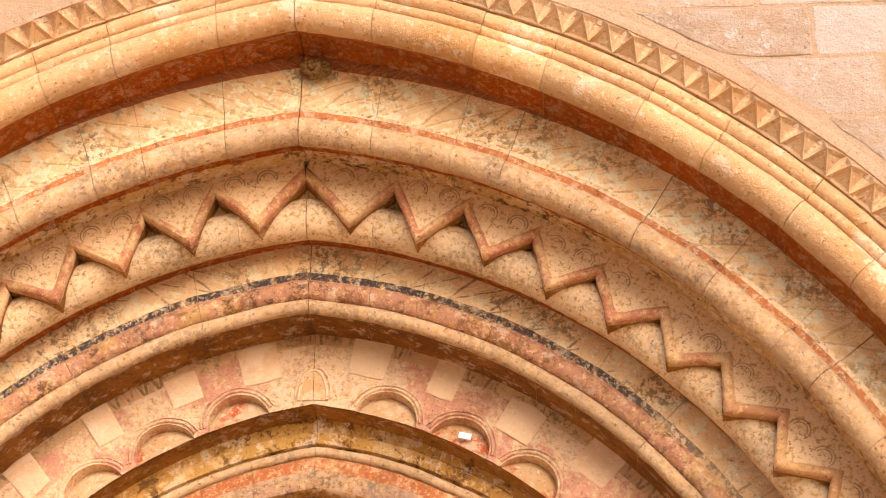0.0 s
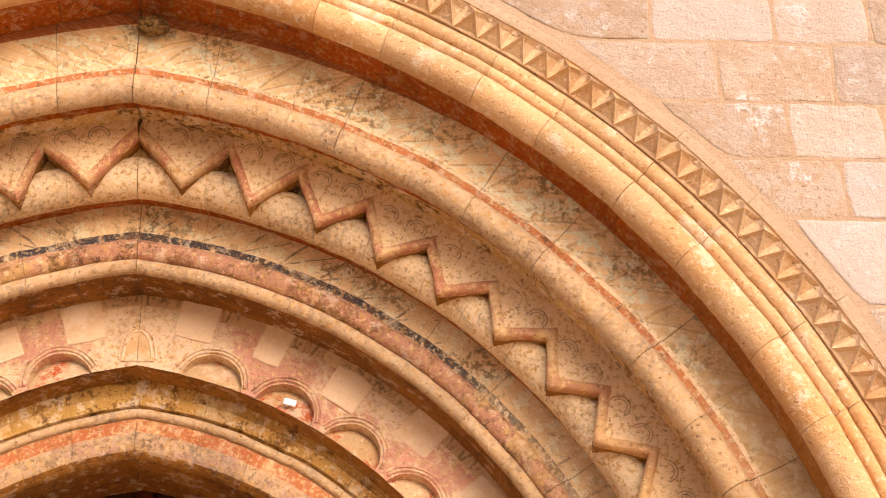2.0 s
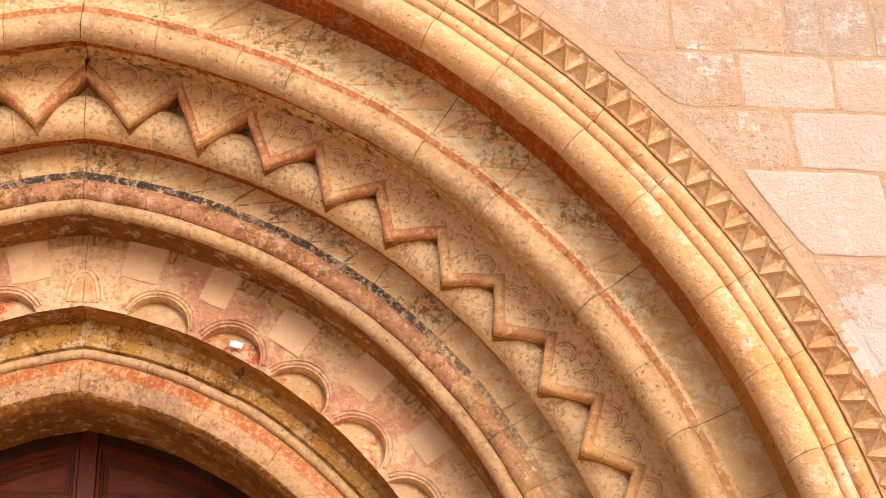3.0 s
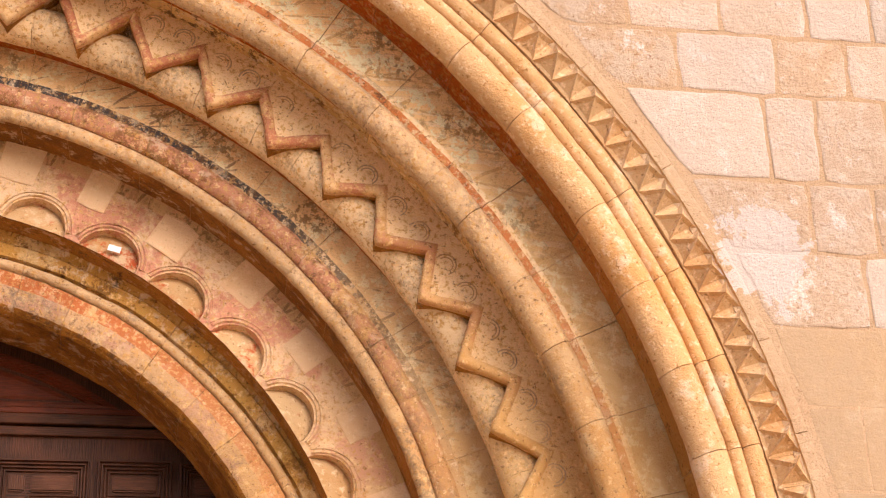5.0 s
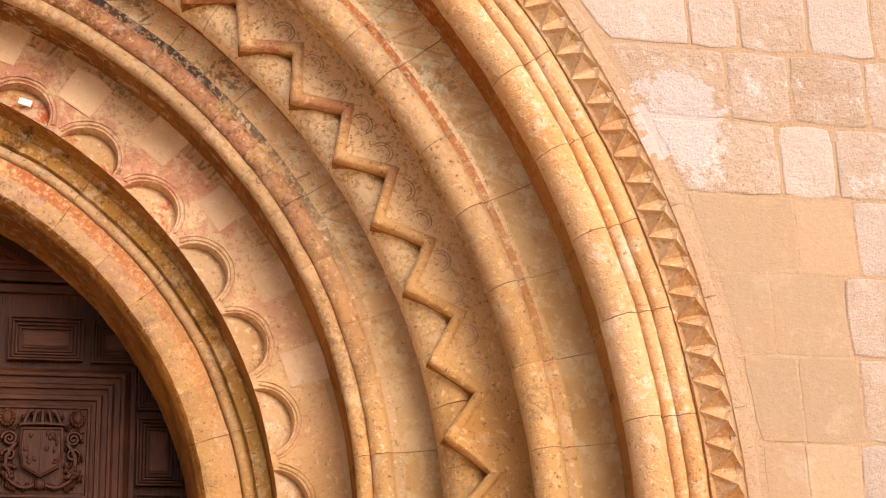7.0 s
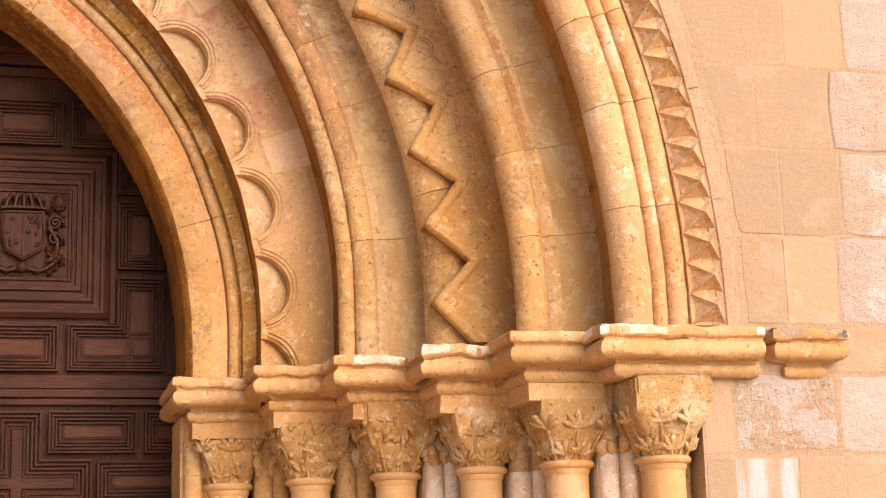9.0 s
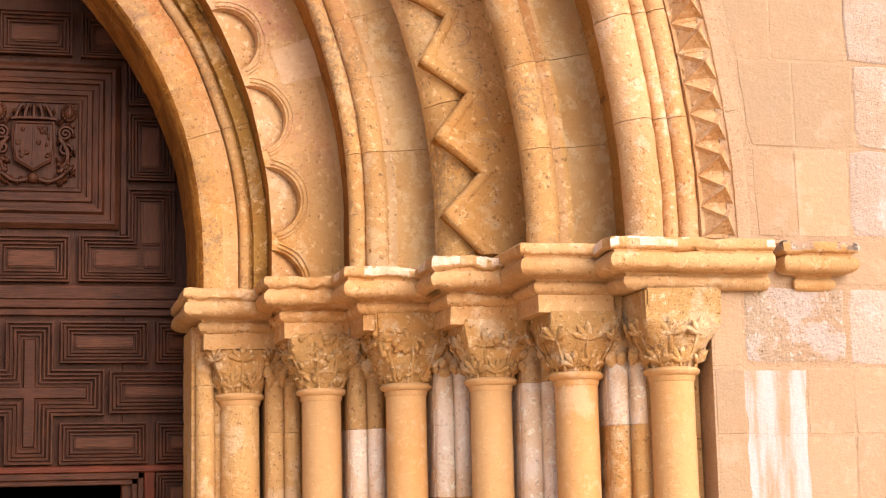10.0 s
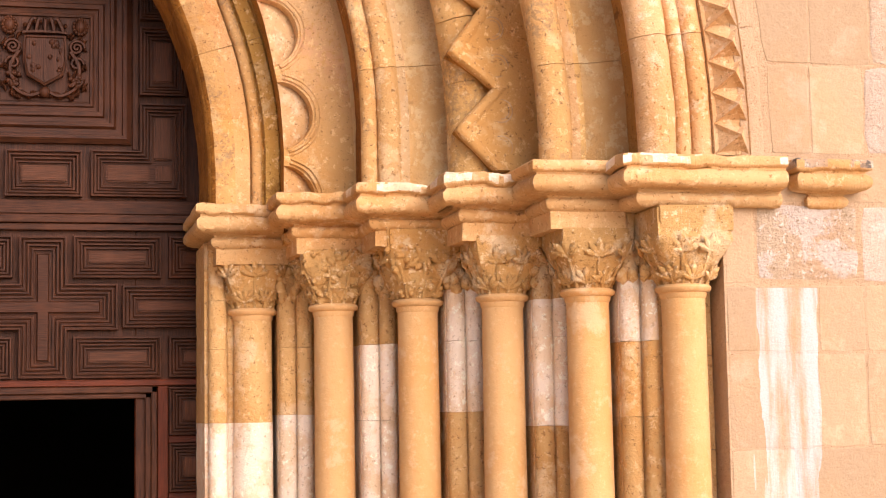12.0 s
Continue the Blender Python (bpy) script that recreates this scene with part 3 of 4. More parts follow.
def chevron(side, mid, parent, seed):
    """A flat tooth with a rounded raised rim, standing clear of the roll behind it."""
    k, y0 = 4, front(4)
    rnd = random.Random(seed)
    h = STEP_TIP / 2
    crown = mid > 78
    top = 83.1 if crown else mid + h
    rt = 3.695 + rnd.uniform(-0.014, 0.014)
    ro = 4.25
    grow = max(0.0, min(1.0, (mid - 52) / 20))
    rv = 3.915 + 0.085 * grow
    bm = bmesh.new()

    def on(r, deg, d):
        x, z = at_angle(k, r, deg, side)
        q = Vector((x, y0 + d, z))
        return wobble(q, 5, 0.007) + noise.noise_vector(q * 21) * 0.003
    n = 6
    zig = []
    for j in range(2 * n + 1):
        t = abs(j - n) / n
        blunt = 0.012 if j == n else 0.0
        zig.append((rt + (rv - rt) * t + blunt, mid + (top - mid) * t if j < n else mid - h * t))
    lines = [[(r + 0.012, a, 0.15) for r, a in zig], [(r + 0.004, a, 0.03) for r, a in zig]]
    for off, d in ((-0.004, -0.004), (0.004, -0.024), (0.022, -0.036), (0.052, -0.036), (0.074, -0.030), (0.086, -0.018), (0.094, -0.016)):
        lines.append([(r + off, a, d) for r, a in zig])
    for share, d in ((0.4, -0.014), (0.75, -0.004), (1.0, 0.03)):
        lines.append([(r + 0.094 + (ro - r - 0.094) * share, a, d) for r, a in zig])
    rows = [[bm.verts.new(on(*p)) for p in line] for line in lines]
    # the set-back wall below the rim takes the half-shade soffit colour
    for m_, (a, c) in enumerate(zip(rows, rows[1:])):
        for i in range(2 * n):
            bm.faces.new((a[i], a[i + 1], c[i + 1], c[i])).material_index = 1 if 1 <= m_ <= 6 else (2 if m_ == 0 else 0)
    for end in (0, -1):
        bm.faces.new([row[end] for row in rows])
    block = part("chevron", bm, [M_CHEVRON, M_CHEVRON_EDGE, M_SOFFIT_HALF_SHADE], parent, smooth=45)
    # a lobed outline incised along the face, with two eyes
    for s_ in (-1, 1):
        bm = bmesh.new()
        c = on(rv + 0.045, mid + s_ * h * 0.44, -0.014)
        radial = Vector((side * math.cos(radians(mid)), 0, math.sin(radians(mid))))
        tang = Vector((radial.z, 0, -radial.x)) * side * s_
        pts = [c + (tang * -math.cos(a) - radial * math.sin(a) * -1) * 0.062 for a in [radians(-20 + 220 * j / 12) for j in range(13)]]
        tube(bm, pts, 0.0045, 5, flat=0.7)
        inner_ = [c + (tang * -math.cos(a) + radial * math.sin(a)) * 0.044 for a in [radians(-5 + 190 * j / 10) for j in range(11)]]
        tube(bm, inner_, 0.0035, 5, flat=0.7)
        part("scroll", bm, M_INK, block, smooth=60)


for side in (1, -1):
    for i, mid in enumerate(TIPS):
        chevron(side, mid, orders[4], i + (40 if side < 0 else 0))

# nailhead band round the outer order
bm = bmesh.new()
w, r2, h = 0.082, 0.094, 0.112
cs = [bm.verts.new(c) for c in ((-w, 0.03, -r2), (w, 0.03, -r2), (w, 0.03, r2), (-w, 0.03, r2))]
ms = [bm.verts.new(c) for c in ((-w, 0.0, -r2), (w, 0.0, -r2), (w, 0.0, r2), (-w, 0.0, r2))]
tipv = bm.verts.new((0, -h, 0))
for i in range(4):
    j = (i + 1) % 4
    bm.faces.new((cs[i], cs[j], ms[j], ms[i]))
    tri = (ms[i], ms[j], tipv)
    mid_ = (tri[0].co + tri[1].co + tri[2].co) / 3
    sunk = [bm.verts.new(q.co.lerp(mid_, 0.42) + Vector((0, 0.014, 0)) - Vector((mid_.x, 0, mid_.z)) * 0.12) for q in tri]
    for e in range(3):
        f = (e + 1) % 3
        bm.faces.new((tri[e], tri[f], sunk[f], sunk[e]))
    bm.faces.new(sunk)
bm.faces.new(cs)
bmesh.ops.recalc_face_normals(bm, faces=bm.faces)
nail_mesh = bpy.data.meshes.new("nailhead")
bm.to_mesh(nail_mesh)
bm.free()
nail_mesh.materials.append(M_DOG)
for side in (1, -1):
    for i in range(47):
        deg = 0.87 + 1.74 * i
        if deg > 80.6:
            break
        x, z = at_angle(6, 5.298, deg, side)
        ob = new("nailhead", nail_mesh)
        ob.parent = orders[6]
        ob.matrix_basis = Matrix.Translation((x, 0.004, z - SPRING)) @ Matrix.Rotation(radians(-side * (deg - 90)) * 1, 4, "Y") @ pose(0, 0, 0, random.uniform(-3, 3), random.uniform(-2, 2), random.uniform(-3, 3))

# mud nest under the crown
bm = bmesh.new()
for i in range(90):
    a, e = random.uniform(0, 6.28), random.uniform(-1, 1)
    p = Vector((0.085 + 0.085 * math.cos(a) * math.sqrt(1 - e * e), 0.33 + 0.05 * math.sin(a) * math.sqrt(1 - e * e), 7.625 + 0.055 * e))
    blob(bm, p, (0.02, 0.02, 0.016))
blob(bm, (0.085, 0.34, 7.63), (0.088, 0.06, 0.058), sub=2)
tagged(part("bird_nest", bm, stone("dry_mud", (0.22, 0.13, 0.05), (0.30, 0.19, 0.09), (0.10, 0.05, 0.02), 0.4, 0.6, warm=(0.25, 0.13, 0.05)), smooth=60), "brown dried mud bird nest under the crown", "nest")
bm = bmesh.new()
box(bm, 0.890, 0.965, 1.488, 1.494, 5.705, 5.742)
bmesh.ops.rotate(bm, verts=bm.verts, cent=(0.925, 1.49, 5.722), matrix=Matrix.Rotation(radians(14), 3, "Y"))
m, nt, b = nodes_of("white_paper", 0.7)
b.inputs["Base Color"].default_value = (0.85, 0.85, 0.88, 1)
tagged(part("paper_tag", bm, m), "small white paper tag stuck in a scallop", "tag")

# ---- jambs ----
def jamb(k):
    return STEP * (6 - k)


COLS = {1: 2.284, 2: 2.692, 3: 3.092, 4: 3.465, 5: 3.811, 6: 4.180}
IMPOST_LEFT = {1: 1.95, 2: 2.36, 3: 2.735, 4: 3.13, 5: 3.50, 6: 3.845}
DROP = {1: -0.045, 2: -0.022, 3: -0.020, 4: -0.016, 5: 0.0, 6: 0.0}
OVER = 0.30
MOULD = [(-0.06, 2.936), (-0.010, 2.932), (0.0, 2.922), (0.0, 2.888), (-0.006, 2.880), (-0.024, 2.872), (-0.028, 2.860), (-0.012, 2.846), (-0.002, 2.830), (0.0, 2.808), (-0.008, 2.788),
         (-0.026, 2.776), (-0.060, 2.770), (-0.104, 2.764), (-0.112, 2.752), (-0.098, 2.744), (-0.092, 2.726), (-0.098, 2.708), (-0.114, 2.694), (-0.124, 2.688), (-0.126, 2.600)]


def moulded_block(name, xl, xr, yf, yb, side, worn, label, ret_right=False, mat=None, white=False, top=None, dz=0.0, low_end=None):
    """An impost block whose moulding runs along the front and the inner return."""
    block = thing(name, (side * (xl + xr) / 2, yf, MOULD[-1][1] + dz), label, "impost", "imposts of the portal")
    nx = 40
    for piece, lo, hi in (("fascia", 0, 6), ("torus", 5, 13), ("lower_roll", 12, 20), ("abacus", 19, len(MOULD))):
        if low_end and lo >= low_end:
            continue
        bm = bmesh.new()
        rings = []
        for pr, z in MOULD[lo:hi]:
            xs = [xl - pr + (xr + (pr if ret_right else 0) - xl + pr) * i / nx for i in range(nx + 1)]
            ring = [(xl - pr, yb)] + [(xl - pr, yb + (yf - pr - yb) * i / 5) for i in range(1, 5)] + [(x, yf - pr) for x in xs]
            ring += [(xs[-1], yb)]
            row = []
            for x, y in ring:
                p = Vector((x, y, z))
                p += (noise.noise_vector(p * 6) * 0.25 + noise.noise_vector(p * 34) * 0.22) * worn
                p.z += dz
                if z > 2.87:
                    p.z -= max(0, noise.noise(p * 7 + Vector((5, 0, 0)))) * worn * 1.1
                row.append(bm.verts.new((side * p.x, p.y, p.z)))
            rings.append(row)
        for a, c in zip(rings, rings[1:]):
            for i in range(len(a)):
                bm.faces.new((a[i], a[(i + 1) % len(a)], c[(i + 1) % len(a)], c[i]))
        bm.faces.new(rings[0])
        bm.faces.new(rings[-1])
        if white and piece == "fascia":
            for f in bm.faces:
                c = f.calc_center_median()
                if c.z > 2.895 + dz and noise.noise(c * 6) + 0.6 * noise.noise(c * 24) > 0.18:
                    f.material_index = 1
        part(piece, bm, [mat or M_IMPOST, top or M_WHITE], block, smooth=45)
    return block


def capital(col, x, y, side, k):
    rnd = random.Random(k * 7 + (1 if side > 0 else 0))
    bm = bmesh.new()
    n, rows = 40, 10
    z0, z1 = 2.300, 2.606
    half = {1: 0.165, 2: 0.196, 3: 0.200, 4: 0.184, 5: 0.186, 6: 0.200}[k]
    lumpy = {1: 0.012, 2: 0.034, 3: 0.034, 4: 0.014, 5: 0.012, 6: 0.022}[k]

    def surf(a, t):
        """A point on the bell at angle a and height t."""
        r = 0.112 + 0.060 * t ** 1.6
        sq = half / max(abs(math.cos(a)), abs(math.sin(a)))
        mixv = min(1.0, 1.35 * t) ** 1.1
        rr = r * (1 - mixv) + min(sq, half * 1.36) * mixv
        return Vector((x + rr * math.cos(a), y + rr * math.sin(a), z0 + (z1 - z0) * t))
    rings = []
    for i in range(rows + 1):
        t = i / rows
        ring = []
        for j in range(n):
            a = 2 * math.pi * j / n
            p = surf(a, t)
            out = Vector((math.cos(a), math.sin(a), 0))
            ring.append(bm.verts.new(p + out * lumpy * (noise.noise(p * 22) + 0.5 * noise.noise(p * 50))))
        rings.append(ring)
    for a, c in zip(rings, rings[1:]):
        for j in range(n):
            bm.faces.new((a[j], a[(j + 1) % n], c[(j + 1) % n], c[j]))
    bm.faces.new(rings[0])
    bm.faces.new(rings[-1])
    bell = part("capital", bm, M_CARVED, col, "carved foliage capital", smooth=50)
    bm = bmesh.new()
    eight = 10 if k in (2, 3) else 8

    def leaflet(a, t, length, width, lean):
        p = surf(a, t)
        out = Vector((math.cos(a), math.sin(a), 0.25)).normalized()
        upv = (surf(a, min(t + 0.12, 1)) - p).normalized()
        sidev = upv.cross(out).normalized()
        d = (upv * math.cos(lean) + sidev * math.sin(lean)).normalized()
        w = d.cross(out).normalized()
        turn = Matrix((w, out, d)).transposed().to_4x4()
        blob(bm, p + d * length * 0.7 + out * 0.002, (width * 1.25, 0.015, length), turn)
    for i in range(eight):
        a = 2 * math.pi * (i + 0.5 * (k % 2)) / eight + rnd.uniform(-0.06, 0.06)
        if k in (2, 3):
            for _ in range(17):
                aa, t = a + rnd.uniform(-0.3, 0.3), rnd.uniform(0.08, 0.95)
                p = surf(aa, t)
                out = Vector((math.cos(aa), math.sin(aa), 0))
                s = rnd.uniform(0.012, 0.030)
                blob(bm, p + out * 0.001, (s * rnd.uniform(0.5, 1.1), s * 0.75, s * rnd.uniform(0.6, 1.6)), Matrix.Rotation(rnd.uniform(0, 3), 4, "Y") @ Matrix.Rotation(aa, 4, "Z"))
            tube(bm, [surf(a, t) + Vector((math.cos(a), math.sin(a), 0)) * 0.004 for t in (0.0, 0.3, 0.6, 0.8)], 0.009, 6)
            continue
        low, high = (0.12, 0.62) if k != 1 else (0.15, 0.7)
        for lean in (-1.15, -0.6, 0.0, 0.6, 1.15):
            leaflet(a, low, 0.052, 0.016, lean)
        tube(bm, [surf(a, t) + Vector((math.cos(a), math.sin(a), 0)) * 0.006 for t in (0.0, 0.08, 0.16)], 0.008, 6)
        b2 = a + math.pi / eight
        tube(bm, [surf(b2, t) + Vector((math.cos(b2), math.sin(b2), 0)) * 0.002 for t in (0.0, 0.25, 0.5, 0.62)], 0.009, 6)
        for lean in (-1.3, -0.75, 0.0, 0.75, 1.3):
            leaflet(b2, high - 0.06, 0.054, 0.018, lean)
    part("foliage", bm, M_CARVED, bell, "carved leaves in relief", smooth=60)
    if k in (3, 6):
        bm = bmesh.new()
        box(bm, x - half, x + half, y - half, y + half, z1 - 0.05, 2.69)
        for v in bm.verts:
            v.co += noise.noise_vector(v.co * 13) * 0.012
        bmesh.ops.bevel(bm, geom=bm.edges[:], offset=0.012, segments=2, affect="EDGES")
        part("top_slab", bm, M_CARVED, col, smooth=40)
    bm = bmesh.new()
    lathe(bm, x, y, [(0.10, 2.315), (0.132, 2.308), (0.142, 2.295), (0.138, 2.28), (0.118, 2.27), (0.116, 2.25), (0.109, 2.24)], 32)
    part("astragal", bm, M_COLUMN, col, smooth=50)


# limewashed stretches of the piers: lowest and highest height
LIME = {0: (-0.2, 1.66), 1: (-0.2, 1.70), 2: (0.7, 2.08), 3: (1.70, 2.36), 4: (1.62, 2.28), 5: (2.04, 2.38)}


def pier_stack(k, side):
    """The shafted pier behind column k, in courses."""
    xk, yk = (COLS[k], jamb(k)) if k else (1.86, 1.96)
    pier = thing("jamb_pier", (side * (xk + 0.2), yk, -0.15), "stepped jamb pier with slim shafts, partly limewashed", "pier", "jamb piers")
    xe = COLS[k + 1] + 0.16 if 0 < k < 6 else (4.378 if k == 6 else 2.30)
    rnd = random.Random(90 + k)
    lo, hi = LIME.get(k, (9, 9))
    zs = [-0.15, 0.35, 0.8, 1.2, 1.66, 2.08, 2.36, 2.70]
    zs = sorted(set([z for z in zs if abs(z - lo) > 0.15 and abs(z - hi) > 0.15] + [z for z in (lo, hi) if -0.1 < z < 2.55]))
    if k == 6:
        zs = [-0.15, 0.45, 1.0, 1.489, 1.964, 2.304, 2.70]
    for z0, z1 in zip(zs, zs[1:]):
        bm = bmesh.new()
        if k == 6:
            box(bm, side * (xk - 0.1), side * 4.396, yk + 0.17, yk + 0.5, z0 + 0.002, z1 - 0.002)
        elif k == 0:
            box(bm, side * 2.012, side * xe, yk - 0.04, 2.62, z0 + 0.001, z1 - 0.001)
            lathe(bm, side * 2.085, yk - 0.06, [(0.055, z0 + 0.001), (0.055, z1 - 0.001)], 16)
            lathe(bm, side * 2.165, yk - 0.03, [(0.035, z0 + 0.001), (0.035, z1 - 0.001)], 12)
        else:
            box(bm, side * (xk + 0.135), side * xe, yk - 0.075, yk + 0.45, z0 + 0.001, z1 - 0.001)
            box(bm, side * (xk + 0.235), side * xe, yk - 0.155, yk + 0.3, z0 + 0.001, z1 - 0.001)
            lathe(bm, side * (xk + 0.193), yk - 0.09, [(0.056, z0 + 0.001), (0.056, z1 - 0.001)], 18)
            lathe(bm, side * (xk + 0.278), yk - 0.165, [(0.046, z0 + 0.001), (0.046, z1 - 0.001)], 16)
            if z1 > 2.58:
                for dx, dy in ((0.193, -0.10), (0.278, -0.175)):
                    for j in range(16):
                        sz = rnd.uniform(0.018, 0.04)
                        blob(bm, (side * (xk + dx + rnd.uniform(-0.06, 0.05)), yk + dy - rnd.uniform(0.0, 0.05), 2.37 + 0.014 * j + rnd.uniform(-0.02, 0.02)), (sz, sz, sz * 1.2))
        for v in bm.verts:
            v.co += noise.noise_vector(v.co * 9) * 0.004
        part("stone", bm, M_WHITE if (lo - 0.01 <= z0 and z1 <= hi + 0.01) else M_PIER, pier, smooth=45)


for side in (1, -1):
    pier_stack(0, side)
    for k in range(1, 7):
        ratio = (7.38 + jamb(k) - OVER + 0.12) / (7.38 + jamb(k))
        xl = 1.15 + (IMPOST_LEFT[k] - 1.15) * ratio
        xr = IMPOST_LEFT[k + 1] + 0.12 if k < 6 else 4.69
        worn = {1: 0.024, 2: 0.022, 3: 0.030, 4: 0.034, 5: 0.003, 6: 0.024}[k]
        yf = jamb(k) - OVER
        if k == 6:  # runs on along the wall as its string course
            moulded_block("impost", 3.827, 4.69, -0.17, 0.45, side, worn, "chipped moulded stone impost running on as a string course", white=True, low_end=19)
        else:
            moulded_block("impost", xl, xr, yf, jamb(k) + (0.45 if k > 1 else 0.72), side, worn,
                          "crisp renewed stone impost block above its capital" if k == 5 else "chipped moulded stone impost block above its capital", white=k in (3, 4), dz=DROP[k])
        xk, yk = (COLS[k], jamb(k)) if k < 6 else (4.22, 0.10)
        col = thing("column", (side * xk, yk, -0.15), "slender ochre stone column with carved capital, set in the jamb", "column", "jamb columns")
        bm = bmesh.new()
        lathe(bm, side * xk, yk, [(0.17, -0.15), (0.17, 0.12), (0.15, 0.15), (0.16, 0.2), (0.13, 0.24), (0.112, 0.27)] + [(0.112, 0.6), (0.112, 1.2), (0.110, 1.8), (0.109, 2.26)], 32)
        part("shaft", bm, M_COLUMN if k != 1 else M_PIER, col, smooth=40)
        if k == 1:
            bm = bmesh.new()
            lathe(bm, side * xk, yk, [(0.1135, 0.28), (0.1135, 0.9), (0.1125, 1.66)], 32)
            part("limewash_coat", bm, M_WHITE, col, "flaking white limewash on the lower shaft", smooth=40)
        capital(col, side * xk, yk, side, k)
        pier_stack(k, side)
moulded_block("impost", 4.755, 5.17, -0.13, 0.2, 1, 0.016, "short weathered string course block with a mitred end", True, white=True, top=M_LICHEN, low_end=19)

# ---- door ----
DOOR_Y = 2.475
door = thing("portal_door", (1.05, DOOR_Y, -0.15), "dark panelled walnut church door with an open wicket", "door")


def slab(name, x0, x1, z0, z1, y0=0.0, y1=0.07, mat=None, label=""):
    bm = bmesh.new()
    uv = bm.loops.layers.uv.new("UVMap")
    box(bm, x0, x1, DOOR_Y + y0, DOOR_Y + y1, z0, z1)
    bmesh.ops.bevel(bm, geom=bm.edges[:], offset=0.004, segments=1, affect="EDGES")
    wood_uv(bm, uv, x1 - x0 > z1 - z0)
    return part(name, bm, mat or M_WOOD, door, label)


def wood_uv(bm, uv, across):
    off = random.uniform(0, 9)
    for f in bm.faces:
        for loop in f.loops:
            c = loop.vert.co
            loop[uv].uv = (c.x + off, c.z) if across else (c.z + off, c.x)


def panel(poly, prof, name="panel", mat=None, label=""):
    """A moulded panel over a square-cornered outline, given clockwise from its top left. prof: (inset, depth) from rim to field."""
    bm = bmesh.new()
    uv = bm.loops.layers.uv.new("UVMap")
    n = len(poly)
    dirs = []
    for i in range(n):
        (ax, az), (bx, bz), (cx, cz) = poly[i - 1], poly[i], poly[(i + 1) % n]
        mv = Vector((0, 0))
        for px, pz, qx, qz in ((ax, az, bx, bz), (bx, bz, cx, cz)):
            dx, dz = qx - px, qz - pz
            ln = math.hypot(dx, dz)
            mv += Vector((dz / ln, -dx / ln))
        dirs.append(mv)
    rings = [[bm.verts.new((x + mv.x * ins, DOOR_Y + d, z + mv.y * ins)) for (x, z), mv in zip(poly, dirs)] for ins, d in prof]
    for a, c in zip(rings, rings[1:]):
        for i in range(n):
            f = bm.faces.new((a[i], a[(i + 1) % n], c[(i + 1) % n], c[i]))
            across = abs(poly[i][0] - poly[(i + 1) % n][0]) > abs(poly[i][1] - poly[(i + 1) % n][1])
            for loop in f.loops:
                co = loop.vert.co
                loop[uv].uv = (co.x, co.z) if across else (co.z, co.x)
    f = bm.faces.new(rings[-1])
    for loop in f.loops:
        loop[uv].uv = (loop.vert.co.x, loop.vert.co.z)
    return part(name, bm, mat or M_WOOD, door, label)


def rect(x0, x1, z0, z1):
    return [(x0, z1), (x1, z1), (x1, z0), (x0, z0)]


def steps(width, n, out=-0.05):
    """Stepped moulding that falls from the rim to a sunk field with a raised middle."""
    pr = [(0.0, 0.02), (0.0, out)]
    for i in range(n):
        a = width * (i + 1) / n
        w, y = width / n, out + 0.05 * i / n
        pr += [(a - w * 0.92, y - 0.006), (a - w * 0.50, y - 0.007), (a - w * 0.40, y + 0.016), (a - w * 0.22, y + 0.016), (a - w * 0.14, out + 0.05 * (i + 1) / n)]
    return pr


FIELD = [(0.004, -0.003), (0.008, -0.003), (0.020, -0.022)]


def field(x0, x1, z0, z1):
    bm = bmesh.new()
    uv = bm.loops.layers.uv.new("UVMap")
    box(bm, x0, x1, DOOR_Y - 0.024, DOOR_Y + 0.01, z0, z1)
    bmesh.ops.bevel(bm, geom=bm.edges[:], offset=0.010, segments=2, affect="EDGES")
    wood_uv(bm, uv, x1 - x0 > z1 - z0)
    part("field", bm, M_WOOD_WORN, door)


def raised(x0, x1, z0, z1, border, n=3):
    pr = steps(border, n) + [(border + 0.004, -0.002)]
    made = panel(rect(x0, x1, z0, z1), pr)
    field(x0 + border + 0.006, x1 - border - 0.006, z0 + border + 0.006, z1 - border - 0.006)
    return made


# backing boards round the wicket opening
slab("board", -2.45, 0.0, -0.15, 6.2)
slab("board", 0.0, 1.651, 1.815, 6.2)
slab("board", 1.651, 2.45, -0.15, 6.2)
slab("board", 0.0, 0.45, -0.15, 1.815)
# centre stile and upper rails
slab("stile", -0.055, 0.055, 1.95, 5.75, -0.05, 0.0, M_WOOD_RED)
slab("rail", -2.2, 2.2, 5.0, 5.04, -0.045, 0.0, M_WOOD_RED)
slab("rail", -2.2, 2.2, 4.93, 4.995, -0.06, 0.0)
slab("rail", -2.2, 2.2, 4.86, 4.915, -0.04, 0.0)
slab("rail", 0.1, 2.15, 2.925, 3.01, -0.03, 0.0)
slab("rail", 0.1, 2.15, 2.87, 2.92, -0.055, 0.0)
slab("rail", 0.1, 2.15, 2.825, 2.865, -0.04, 0.0)
